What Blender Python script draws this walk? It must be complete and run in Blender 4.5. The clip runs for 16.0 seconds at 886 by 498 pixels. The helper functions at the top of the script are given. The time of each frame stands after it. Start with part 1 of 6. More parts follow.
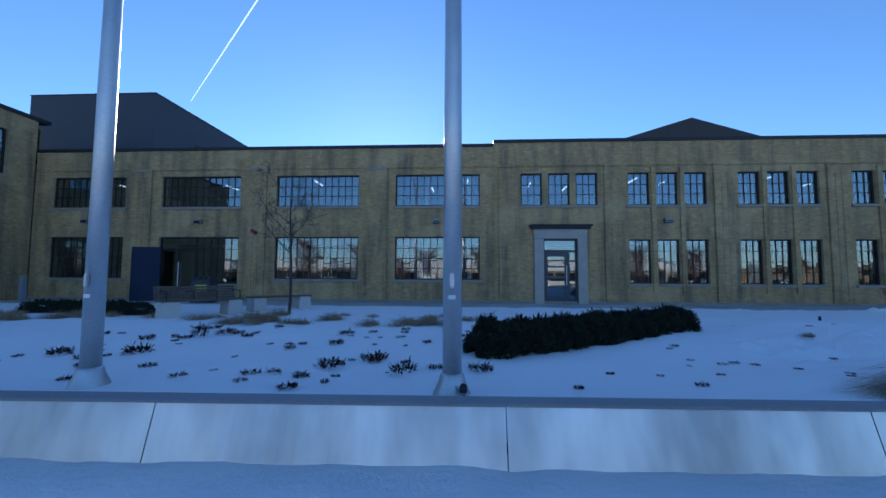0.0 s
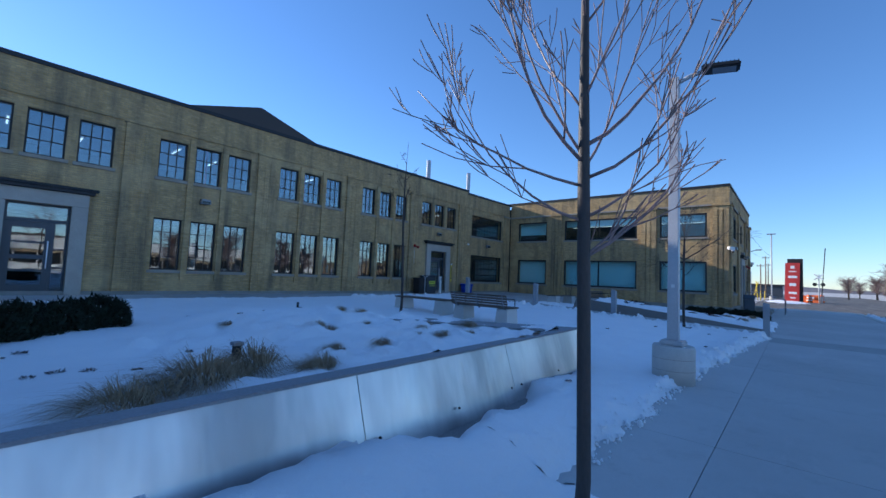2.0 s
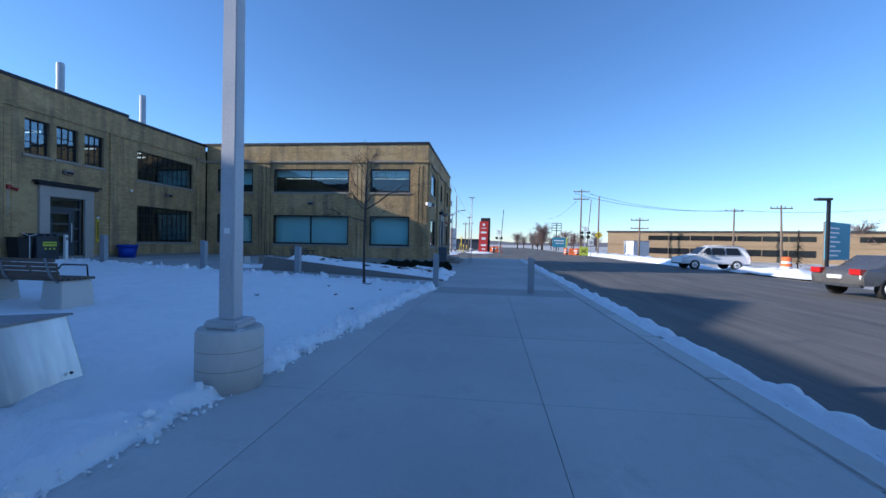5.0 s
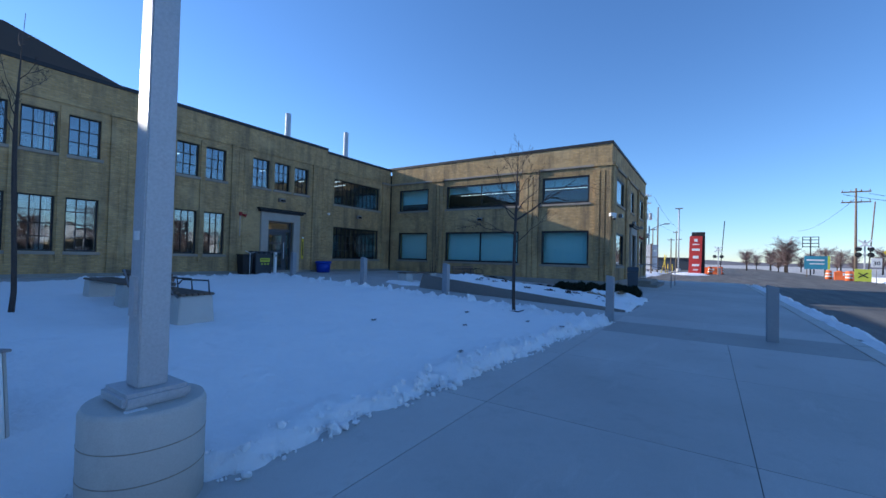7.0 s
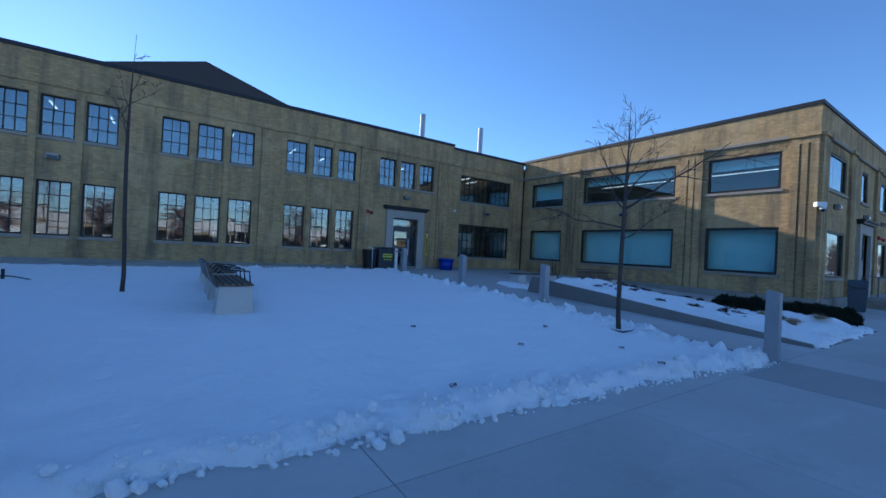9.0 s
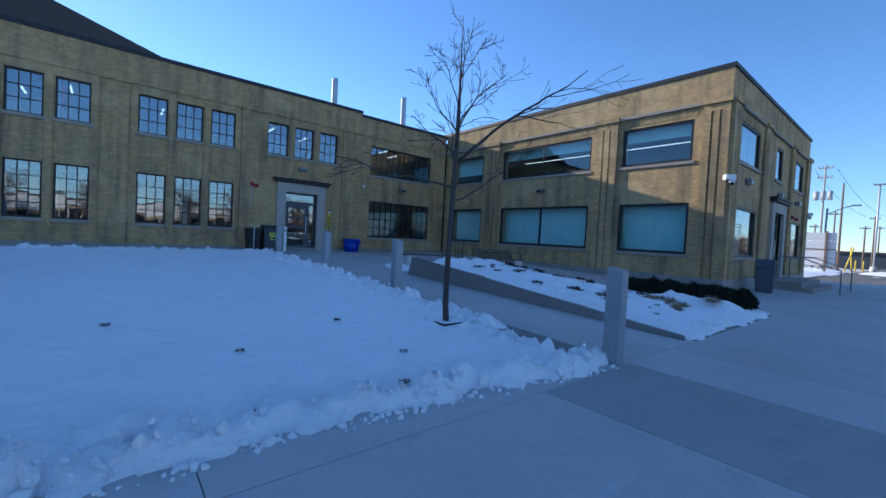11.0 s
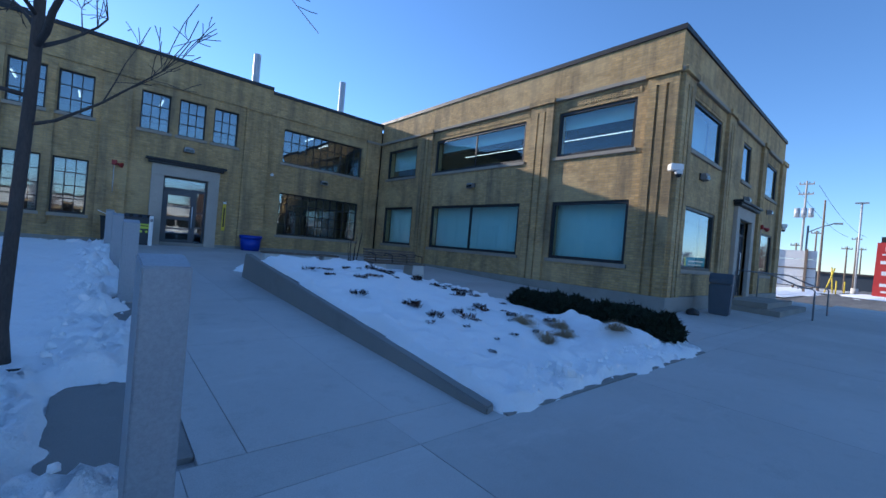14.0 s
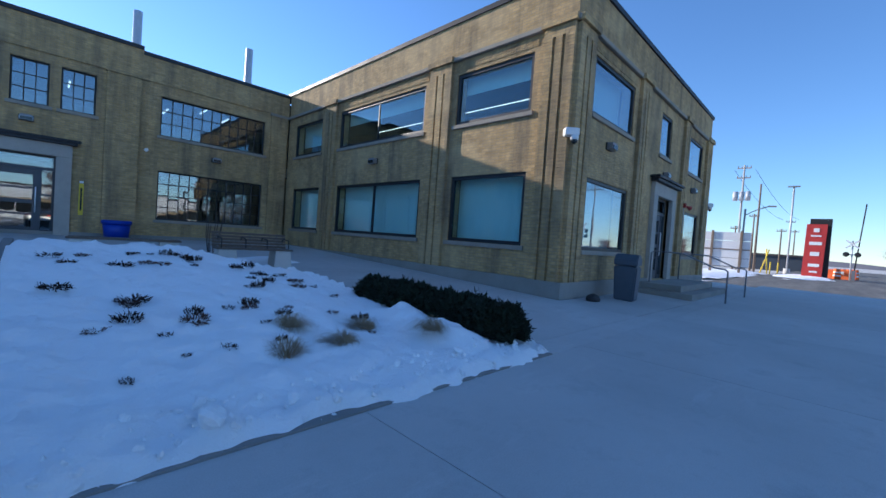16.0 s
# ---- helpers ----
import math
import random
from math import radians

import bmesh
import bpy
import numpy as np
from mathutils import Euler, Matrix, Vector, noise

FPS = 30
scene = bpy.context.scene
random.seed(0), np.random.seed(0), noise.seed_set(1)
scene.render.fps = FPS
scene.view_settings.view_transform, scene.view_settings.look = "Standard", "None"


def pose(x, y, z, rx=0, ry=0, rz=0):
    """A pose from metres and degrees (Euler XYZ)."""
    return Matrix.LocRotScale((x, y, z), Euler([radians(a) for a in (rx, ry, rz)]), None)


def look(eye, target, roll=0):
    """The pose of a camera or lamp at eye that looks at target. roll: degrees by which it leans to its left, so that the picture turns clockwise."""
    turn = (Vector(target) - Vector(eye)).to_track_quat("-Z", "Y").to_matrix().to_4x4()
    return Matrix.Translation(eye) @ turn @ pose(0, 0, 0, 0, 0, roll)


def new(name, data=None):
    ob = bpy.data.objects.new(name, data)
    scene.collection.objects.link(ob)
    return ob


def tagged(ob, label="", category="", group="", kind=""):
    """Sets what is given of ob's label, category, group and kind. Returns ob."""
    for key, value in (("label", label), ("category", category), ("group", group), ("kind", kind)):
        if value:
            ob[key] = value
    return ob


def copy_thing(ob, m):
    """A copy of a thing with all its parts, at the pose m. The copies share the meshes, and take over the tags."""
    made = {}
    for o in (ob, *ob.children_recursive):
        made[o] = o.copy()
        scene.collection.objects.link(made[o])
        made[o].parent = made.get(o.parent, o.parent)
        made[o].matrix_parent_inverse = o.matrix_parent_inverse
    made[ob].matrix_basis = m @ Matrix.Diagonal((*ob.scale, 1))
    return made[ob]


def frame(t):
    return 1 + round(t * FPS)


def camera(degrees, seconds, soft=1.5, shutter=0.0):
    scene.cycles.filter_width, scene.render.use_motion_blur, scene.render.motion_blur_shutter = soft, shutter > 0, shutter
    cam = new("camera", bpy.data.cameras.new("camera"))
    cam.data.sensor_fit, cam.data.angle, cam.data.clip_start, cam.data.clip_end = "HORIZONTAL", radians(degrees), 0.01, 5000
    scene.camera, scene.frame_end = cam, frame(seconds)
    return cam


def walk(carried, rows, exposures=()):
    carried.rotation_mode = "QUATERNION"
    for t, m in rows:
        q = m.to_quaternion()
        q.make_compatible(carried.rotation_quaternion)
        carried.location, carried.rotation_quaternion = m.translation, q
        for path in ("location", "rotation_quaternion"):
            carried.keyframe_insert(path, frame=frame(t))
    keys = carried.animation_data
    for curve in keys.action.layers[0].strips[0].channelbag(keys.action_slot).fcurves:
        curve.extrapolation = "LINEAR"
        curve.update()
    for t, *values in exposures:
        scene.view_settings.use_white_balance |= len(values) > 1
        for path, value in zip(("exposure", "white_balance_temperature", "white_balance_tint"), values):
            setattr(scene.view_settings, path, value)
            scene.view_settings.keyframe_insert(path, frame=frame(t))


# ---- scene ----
cam = camera(95.4, 16.0)
PATH = [
    (0, (-0.066, -16.741, 1.509), (-0.181, -14.749, 1.644), 0.3),
    (0.5, (0.731, -16.606, 1.567), (1.043, -14.636, 1.705), 0.9),
    (1, (1.437, -16.494, 1.53), (2.254, -14.674, 1.674), 1.2),
    (1.5, (2.142, -16.419, 1.493), (3.358, -14.838, 1.636), 1.9),
    (2, (2.779, -16.528, 1.49), (4.28, -15.213, 1.619), 2.5),
    (2.5, (3.416, -16.699, 1.476), (5.117, -15.653, 1.594), 2.6),
    (3, (4.121, -16.965, 1.404), (5.992, -16.26, 1.424), 2.2),
    (3.2, (4.359, -17.051, 1.398), (6.279, -16.491, 1.387), 2.4),
    (3.5, (4.719, -17.163, 1.398), (6.69, -16.825, 1.381), 2.1),
    (3.7, (4.971, -17.267, 1.43), (6.964, -17.109, 1.394), 1.6),
    (5.8, (7.387, -17.583, 1.396), (9.329, -17.103, 1.388), 0.0),
    (6, (7.692, -17.598, 1.422), (9.605, -17.015, 1.422), -0.7),
    (6.5, (8.298, -17.662, 1.41), (10.126, -16.851, 1.445), -0.2),
    (7, (8.939, -17.741, 1.402), (10.61, -16.641, 1.44), 1.5),
    (7.5, (9.56, -17.912, 1.426), (11.05, -16.578, 1.443), 2.3),
    (8, (10.167, -17.89, 1.385), (11.516, -16.413, 1.397), 2.4),
    (8.2, (10.4, -17.928, 1.4), (11.702, -16.41, 1.41), 2.5),
    (10.3, (13.396, -18.113, 1.42), (14.361, -16.361, 1.431), 3.4),
    (10.5, (13.822, -18.091, 1.382), (14.911, -16.413, 1.379), 3.5),
    (11, (14.626, -18.032, 1.295), (15.899, -16.49, 1.238), 3.0),
    (11.5, (15.314, -17.972, 1.289), (16.643, -16.478, 1.23), 2.9),
    (12, (16.043, -17.934, 1.251), (17.383, -16.453, 1.146), 2.3),
    (12.5, (16.772, -17.857, 1.194), (18.166, -16.427, 1.085), 2.3),
    (13, (17.469, -17.808, 1.196), (18.844, -16.358, 1.129), 3.3),
    (13.5, (18.079, -17.78, 1.179), (19.41, -16.288, 1.15), 4.3),
    (14, (18.744, -17.816, 1.199), (20.048, -16.299, 1.189), 4.9),
    (14.5, (19.428, -17.863, 1.185), (20.739, -16.353, 1.185), 4.9),
    (15, (20.125, -17.96, 1.188), (21.489, -16.498, 1.173), 4.7),
    (15.5, (20.713, -18.074, 1.232), (22.126, -16.66, 1.168), 4.2),
    (16, (21.437, -18.137, 1.197), (22.862, -16.735, 1.143), 4.1),
]
walk(cam, [(t, look(eye, target, roll)) for t, eye, target, roll in PATH], exposures=[(0, 0.54, 5050, 12), (8, 0.56, 5050, 12), (11, 0.7, 5100, 12), (16, 0.74, 5150, 12)])

# ---- sun and sky ----
SUN_AZ, SUN_EL = radians(-12.0), radians(18.4)
world = bpy.data.worlds.new("sky")
scene.world = world
world.use_nodes = True
wn = world.node_tree
sky = wn.nodes.new("ShaderNodeTexSky")
sky.sky_type = "NISHITA"
sky.sun_disc = False
sky.sun_elevation, sky.sun_rotation = SUN_EL, SUN_AZ
sky.altitude, sky.air_density, sky.dust_density, sky.ozone_density = 200, 1.0, 0.04, 3.2
wn.nodes["Background"].inputs["Strength"].default_value = 0.12
wn.links.new(sky.outputs["Color"], wn.nodes["Background"].inputs["Color"])
sun_dir = Vector((math.sin(SUN_AZ) * math.cos(SUN_EL), math.cos(SUN_AZ) * math.cos(SUN_EL), math.sin(SUN_EL)))
sun_data = bpy.data.lights.new("sun", "SUN")
sun_data.energy, sun_data.angle, sun_data.color = 5.0, radians(0.53), (1.0, 0.80, 0.56)
sun = new("sun", sun_data)
sun.matrix_world = look(sun_dir * 60, (0, 0, 0))

# ---- materials ----
def mat_base(name):
    m = bpy.data.materials.new(name)
    m.use_nodes = True
    nt = m.node_tree
    return m, nt, nt.nodes["Principled BSDF"]


def node(nt, kind, **props):
    n = nt.nodes.new(kind)
    for key, value in props.items():
        n.inputs[key].default_value = value
    return n


def ramp(nt, fac, stops):
    r = nt.nodes.new("ShaderNodeValToRGB")
    els = r.color_ramp.elements
    els[0].position, els[0].color = stops[0][0], (*stops[0][1], 1)
    els[1].position, els[1].color = stops[-1][0], (*stops[-1][1], 1)
    for pos, col in stops[1:-1]:
        e = els.new(pos)
        e.color = (*col, 1)
    nt.links.new(fac, r.inputs["Fac"])
    return r.outputs["Color"]


def noise_node(nt, scale, detail=5.0, rough=0.6, vec=None, stretch=None):
    n = node(nt, "ShaderNodeTexNoise", Scale=scale, Detail=detail, Roughness=rough)
    src = vec
    if src is None:
        src = nt.nodes.new("ShaderNodeNewGeometry").outputs["Position"]
    if stretch:
        mp = nt.nodes.new("ShaderNodeMapping")
        mp.inputs["Scale"].default_value = stretch
        nt.links.new(src, mp.inputs["Vector"])
        src = mp.outputs["Vector"]
    nt.links.new(src, n.inputs["Vector"])
    return n.outputs["Fac"]


def mix_col(nt, fac, a, b, mode="MIX"):
    m = nt.nodes.new("ShaderNodeMix")
    m.data_type, m.blend_type = "RGBA", mode
    if isinstance(fac, float):
        m.inputs["Factor"].default_value = fac
    else:
        nt.links.new(fac, m.inputs["Factor"])
    for sock, v in ((6, a), (7, b)):
        if isinstance(v, tuple):
            m.inputs[sock].default_value = (*v, 1)
        else:
            nt.links.new(v, m.inputs[sock])
    return m.outputs[2]


def bump(nt, bsdf, height, strength=0.3, dist=0.01):
    b = node(nt, "ShaderNodeBump", Strength=strength, Distance=dist)
    nt.links.new(height, b.inputs["Height"])
    nt.links.new(b.outputs["Normal"], bsdf.inputs["Normal"])


def simple(name, a, b, scale=6.0, rough=0.6, metal=0.0, relief=0.2, fine=60.0, dist=0.004, stretch=None, rough2=None):
    """Two tones blended by a coarse pattern and broken up by a fine grain, with relief from the grain."""
    m, nt, p = mat_base(name)
    big = noise_node(nt, scale, 4, 0.65, stretch=stretch)
    small = noise_node(nt, fine, 3, 0.7, stretch=stretch)
    col = ramp(nt, big, [(0.3, a), (0.72, b)])
    col = mix_col(nt, 0.35, col, ramp(nt, small, [(0.3, tuple(c * 0.72 for c in a)), (0.75, tuple(min(1, c * 1.2) for c in b))]))
    nt.links.new(col, p.inputs["Base Color"])
    p.inputs["Metallic"].default_value = metal
    r = ramp(nt, big, [(0.3, (rough,) * 3), (0.75, ((rough2 if rough2 is not None else min(1, rough + 0.15)),) * 3)])
    nt.links.new(r, p.inputs["Roughness"])
    if relief:
        bump(nt, p, small, relief, dist)
    return m


def brick_material(name, tones, stain, mortar, paint=0.5):
    """Old buff brick under worn thin wash: courses, mortar, run-down streaks and patches."""
    m, nt, p = mat_base(name)
    geo = nt.nodes.new("ShaderNodeNewGeometry").outputs["Position"]
    nor = nt.nodes.new("ShaderNodeNewGeometry").outputs["Normal"]
    sep = nt.nodes.new("ShaderNodeSeparateXYZ")
    nt.links.new(geo, sep.inputs[0])
    add = nt.nodes.new("ShaderNodeMath")
    nt.links.new(sep.outputs[0], add.inputs[0])
    nt.links.new(sep.outputs[1], add.inputs[1])
    uv = nt.nodes.new("ShaderNodeCombineXYZ")
    nt.links.new(add.outputs[0], uv.inputs[0])
    nt.links.new(sep.outputs[2], uv.inputs[1])
    br = nt.nodes.new("ShaderNodeTexBrick")
    br.offset = 0.5
    for key, v in (("Scale", 1.0), ("Mortar Size", 0.008), ("Mortar Smooth", 0.3), ("Bias", 0.0), ("Brick Width", 0.215), ("Row Height", 0.072)):
        br.inputs[key].default_value = v
    br.inputs["Color1"].default_value = (*tones[0], 1)
    br.inputs["Color2"].default_value = (*tones[1], 1)
    br.inputs["Mortar"].default_value = (*mortar, 1)
    nt.links.new(uv.outputs[0], br.inputs["Vector"])
    wash = ramp(nt, noise_node(nt, 0.8, 6, 0.62, stretch=(1, 1, 0.45)), [(0.30, tones[2]), (0.5, tones[0]), (0.66, tones[3])])
    col = mix_col(nt, paint, br.outputs["Color"], wash)
    blot = ramp(nt, noise_node(nt, 3.1, 7, 0.7), [(0.48, (0, 0, 0)), (0.66, (0.5, 0.5, 0.5))])
    col = mix_col(nt, blot, col, tones[4])
    single = nt.nodes.new("ShaderNodeTexWhiteNoise")
    single.noise_dimensions = "2D"
    cell = nt.nodes.new("ShaderNodeVectorMath")
    cell.operation = "SNAP"
    nt.links.new(uv.outputs[0], cell.inputs[0])
    cell.inputs[1].default_value = (0.1075, 0.072, 1)
    nt.links.new(cell.outputs[0], single.inputs["Vector"])
    col = mix_col(nt, 0.28, col, ramp(nt, single.outputs["Value"], [(0.0, (0.62, 0.60, 0.56)), (0.35, (0.95, 0.94, 0.92)), (0.8, (1.08, 1.07, 1.05)), (1.0, (1.35, 1.30, 1.22))]), "MULTIPLY")
    streak = ramp(nt, noise_node(nt, 2.1, 5, 0.6, stretch=(1, 1, 0.13)), [(0.47, (0, 0, 0)), (0.68, (0.8, 0.8, 0.8))])
    col = mix_col(nt, streak, col, stain)
    course = ramp(nt, noise_node(nt, 1.0, 4, 0.65, stretch=(4.2, 4.2, 13.9)), [(0.34, (0.66, 0.64, 0.61)), (0.5, (1, 1, 1)), (0.66, (1.25, 1.22, 1.17))])
    col = mix_col(nt, 0.42, col, course, "MULTIPLY")
    fix = ramp(nt, noise_node(nt, 0.42, 3, 0.5, stretch=(1, 1, 1.5)), [(0.54, (0, 0, 0)), (0.62, (0.34, 0.34, 0.34))])
    col = mix_col(nt, fix, col, tones[3])
    nt.links.new(col, p.inputs["Base Color"])
    p.inputs["Roughness"].default_value = 0.9
    grain = noise_node(nt, 70, 3, 0.7)
    h = nt.nodes.new("ShaderNodeMath")
    h.operation = "MULTIPLY_ADD"
    nt.links.new(br.outputs["Fac"], h.inputs[0])
    h.inputs[1].default_value = -1.0
    nt.links.new(grain, h.inputs[2])
    bump(nt, p, h.outputs[0], 0.9, 0.014)
    return m


def snow_material():
    m, nt, p = mat_base("snow")
    big = noise_node(nt, 1.3, 5, 0.6)
    col = ramp(nt, big, [(0.3, (0.91, 0.918, 0.93)), (0.7, (0.965, 0.968, 0.97))])
    speck = ramp(nt, noise_node(nt, 14, 6, 0.75), [(0.70, (0, 0, 0)), (0.82, (0.3, 0.3, 0.3))])
    col = mix_col(nt, speck, col, (0.6, 0.58, 0.55))
    nt.links.new(col, p.inputs["Base Color"])
    p.inputs["Roughness"].default_value = 0.72
    p.inputs["Subsurface Weight"].default_value = 0.0
    bump(nt, p, noise_node(nt, 9, 9, 0.72), 0.9, 0.05)
    return m


def concrete_material(name, a, b, stain, joint=0.0):
    m, nt, p = mat_base(name)
    big = noise_node(nt, 0.55, 7, 0.68)
    col = ramp(nt, big, [(0.3, a), (0.7, b)])
    spots = ramp(nt, noise_node(nt, 2.2, 8, 0.72), [(0.52, (0, 0, 0)), (0.74, (0.6, 0.6, 0.6))])
    col = mix_col(nt, spots, col, stain)
    salt = ramp(nt, noise_node(nt, 1.1, 9, 0.8, stretch=(0.4, 1.6, 1)), [(0.56, (0, 0, 0)), (0.8, (0.5, 0.5, 0.5))])
    col = mix_col(nt, salt, col, tuple(min(1, c * 1.35) for c in b))
    info = nt.nodes.new("ShaderNodeObjectInfo")
    tint = ramp(nt, info.outputs["Random"], [(0.0, (0.9, 0.9, 0.9)), (1.0, (1.06, 1.06, 1.06))])
    col = mix_col(nt, 1.0, col, tint, "MULTIPLY")
    fine = noise_node(nt, 130, 3, 0.7)
    nt.links.new(mix_col(nt, 0.25, col, ramp(nt, fine, [(0.3, stain), (0.7, b)])), p.inputs["Base Color"])
    nt.links.new(ramp(nt, big, [(0.3, (0.62,) * 3), (0.7, (0.85,) * 3)]), p.inputs["Roughness"])
    bump(nt, p, fine, 0.25, 0.004)
    return m


def asphalt_material():
    m, nt, p = mat_base("asphalt")
    big = noise_node(nt, 0.25, 6, 0.65, stretch=(0.5, 1.6, 1))
    col = ramp(nt, big, [(0.3, (0.055, 0.052, 0.048)), (0.72, (0.115, 0.109, 0.10))])
    salt = ramp(nt, noise_node(nt, 0.5, 8, 0.75, stretch=(0.25, 2.2, 1)), [(0.42, (0, 0, 0)), (0.72, (0.65, 0.65, 0.65))])
    col = mix_col(nt, salt, col, (0.30, 0.28, 0.245))
    fine = noise_node(nt, 90, 2, 0.7)
    nt.links.new(mix_col(nt, 0.3, col, ramp(nt, fine, [(0.3, (0.04, 0.04, 0.04)), (0.75, (0.2, 0.2, 0.19))])), p.inputs["Base Color"])
    p.inputs["Roughness"].default_value = 0.85
    bump(nt, p, fine, 0.4, 0.006)
    return m


def glass_material(name, tint, gloss):
    """Window glass: a tinted see-through sheet with a coated, mirror-like reflection."""
    m, nt, p = mat_base(name)
    nt.nodes.remove(p)
    tr = node(nt, "ShaderNodeBsdfTransparent", Color=(*tint, 1))
    gl = node(nt, "ShaderNodeBsdfGlossy", Roughness=0.012, Color=(0.9, 0.95, 1.0, 1))
    lw = node(nt, "ShaderNodeLayerWeight", Blend=0.5)
    pw = nt.nodes.new("ShaderNodeMath")
    pw.operation = "POWER"
    nt.links.new(lw.outputs["Facing"], pw.inputs[0])
    pw.inputs[1].default_value = 3.2
    fr = nt.nodes.new("ShaderNodeMath")
    fr.operation = "MULTIPLY_ADD"
    nt.links.new(pw.outputs[0], fr.inputs[0])
    fr.inputs[1].default_value, fr.inputs[2].default_value = 0.8 - gloss, gloss
    wav = node(nt, "ShaderNodeBump", Strength=0.05, Distance=0.02)
    nt.links.new(noise_node(nt, 1.5, 2, 0.5), wav.inputs["Height"])
    nt.links.new(wav.outputs["Normal"], gl.inputs["Normal"])
    mx = nt.nodes.new("ShaderNodeMixShader")
    nt.links.new(fr.outputs[0], mx.inputs[0])
    nt.links.new(tr.outputs[0], mx.inputs[1])
    nt.links.new(gl.outputs[0], mx.inputs[2])
    nt.links.new(mx.outputs[0], nt.nodes["Material Output"].inputs["Surface"])
    return m


def glow(name, col, strength):
    m, nt, p = mat_base(name)
    p.inputs["Base Color"].default_value = (*col, 1)
    p.inputs["Emission Color"].default_value = (*col, 1)
    p.inputs["Emission Strength"].default_value = strength
    return m


def steel_sheet():
    """Brushed stainless cladding with scratches; soft vertical sheen bands are painted into its colour."""
    m, nt, p = mat_base("brushed_steel")
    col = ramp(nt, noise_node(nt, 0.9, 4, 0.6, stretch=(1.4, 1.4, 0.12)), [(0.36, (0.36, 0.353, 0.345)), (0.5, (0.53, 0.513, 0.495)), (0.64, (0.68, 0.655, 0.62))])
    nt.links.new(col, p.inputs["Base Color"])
    p.inputs["Metallic"].default_value = 1.0
    nt.links.new(ramp(nt, noise_node(nt, 3.0, 6, 0.7, stretch=(1, 1, 0.2)), [(0.3, (0.30,) * 3), (0.7, (0.46,) * 3)]), p.inputs["Roughness"])
    bump(nt, p, noise_node(nt, 1.5, 3, 0.55, stretch=(2.2, 1, 0.12)), 0.5, 0.05)
    return m


BUFF = [(0.53, 0.37, 0.165), (0.40, 0.272, 0.112), (0.36, 0.262, 0.128), (0.63, 0.48, 0.255), (0.30, 0.232, 0.135)]
BRICK = brick_material("worn_buff_brick", BUFF, (0.17, 0.138, 0.088), (0.30, 0.25, 0.17), 0.26)
STONE = simple("grey_limestone", (0.33, 0.305, 0.265), (0.45, 0.42, 0.365), 1.6, 0.8, relief=0.25)
SILL = simple("worn_concrete_sill", (0.25, 0.22, 0.18), (0.36, 0.33, 0.27), 2.0, 0.85)
PLINTH = simple("grey_plinth_concrete", (0.20, 0.19, 0.17), (0.33, 0.315, 0.28), 1.2, 0.85)
COPING = simple("dark_coping_metal", (0.014, 0.016, 0.021), (0.026, 0.029, 0.035), 2.0, 0.5, 0.3, 0.05)
DARKFRAME = simple("black_window_steel", (0.012, 0.014, 0.018), (0.025, 0.027, 0.03), 4.0, 0.4, 0.2, 0.05)
CLAD = simple("blue_grey_cladding", (0.032, 0.044, 0.062), (0.046, 0.06, 0.082), 0.8, 0.6, 0.0, 0.05)
ROOFM = simple("dark_roof_sheet", (0.04, 0.038, 0.04), (0.07, 0.062, 0.06), 0.8, 0.7)
SNOW = snow_material()
WALK = concrete_material("pavement_concrete", (0.38, 0.372, 0.358), (0.57, 0.558, 0.538), (0.24, 0.235, 0.226))
WALK2 = concrete_material("dark_pavement_concrete", (0.29, 0.285, 0.275), (0.41, 0.403, 0.39), (0.19, 0.186, 0.18))
JOINT = simple("joint_dirt", (0.25, 0.245, 0.235), (0.36, 0.35, 0.335), 1.2, 0.95)
CONC = concrete_material("cast_concrete", (0.46, 0.45, 0.42), (0.60, 0.58, 0.54), (0.30, 0.29, 0.27))
# Dark tone of the damp strip; on the ramp wall it paints in shade.
RAMPC = concrete_material("damp_and_shaded_concrete", (0.17, 0.165, 0.155), (0.26, 0.25, 0.235), (0.11, 0.105, 0.10))
ASPH = asphalt_material()
GROUND = simple("winter_ground", (0.26, 0.23, 0.19), (0.72, 0.71, 0.69), 0.12, 0.9, fine=1.5)
GLASS = glass_material("window_glass", (0.70, 0.79, 0.82), 0.13)
GLASS_B = glass_material("large_window_glass", (0.86, 0.96, 0.97), 0.06)
STEEL = steel_sheet()
CAPM = simple("weathered_cap_metal", (0.22, 0.225, 0.24), (0.31, 0.315, 0.33), 1.5, 0.5, 0.6, 0.08)
POLEM = simple("satin_aluminium_pole", (0.50, 0.51, 0.53), (0.62, 0.63, 0.64), 3.0, 0.35, 0.75, 0.05)
GREYPAINT = simple("light_grey_paint", (0.42, 0.43, 0.45), (0.50, 0.51, 0.53), 2.0, 0.38, 0.1, 0.05)
BOLLM = simple("grey_bollard_steel", (0.26, 0.28, 0.31), (0.33, 0.35, 0.38), 2.5, 0.45, 0.3, 0.06)
CHROME = simple("bright_duct_metal", (0.72, 0.72, 0.71), (0.84, 0.84, 0.83), 4, 0.35, 0.5, 0.05)
BLIND = simple("pale_roller_blind", (0.58, 0.72, 0.72), (0.66, 0.80, 0.79), 0.7, 0.8, fine=20)
# Low room tones paint in the dimness behind the glass.
INNER = simple("interior_dimmed_wall", (0.06, 0.06, 0.062), (0.11, 0.11, 0.11), 0.7, 0.8)
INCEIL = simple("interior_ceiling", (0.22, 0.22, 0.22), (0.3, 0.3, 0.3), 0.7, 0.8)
TUBE = glow("tube_light", (1.0, 0.92, 0.78), 1.3)
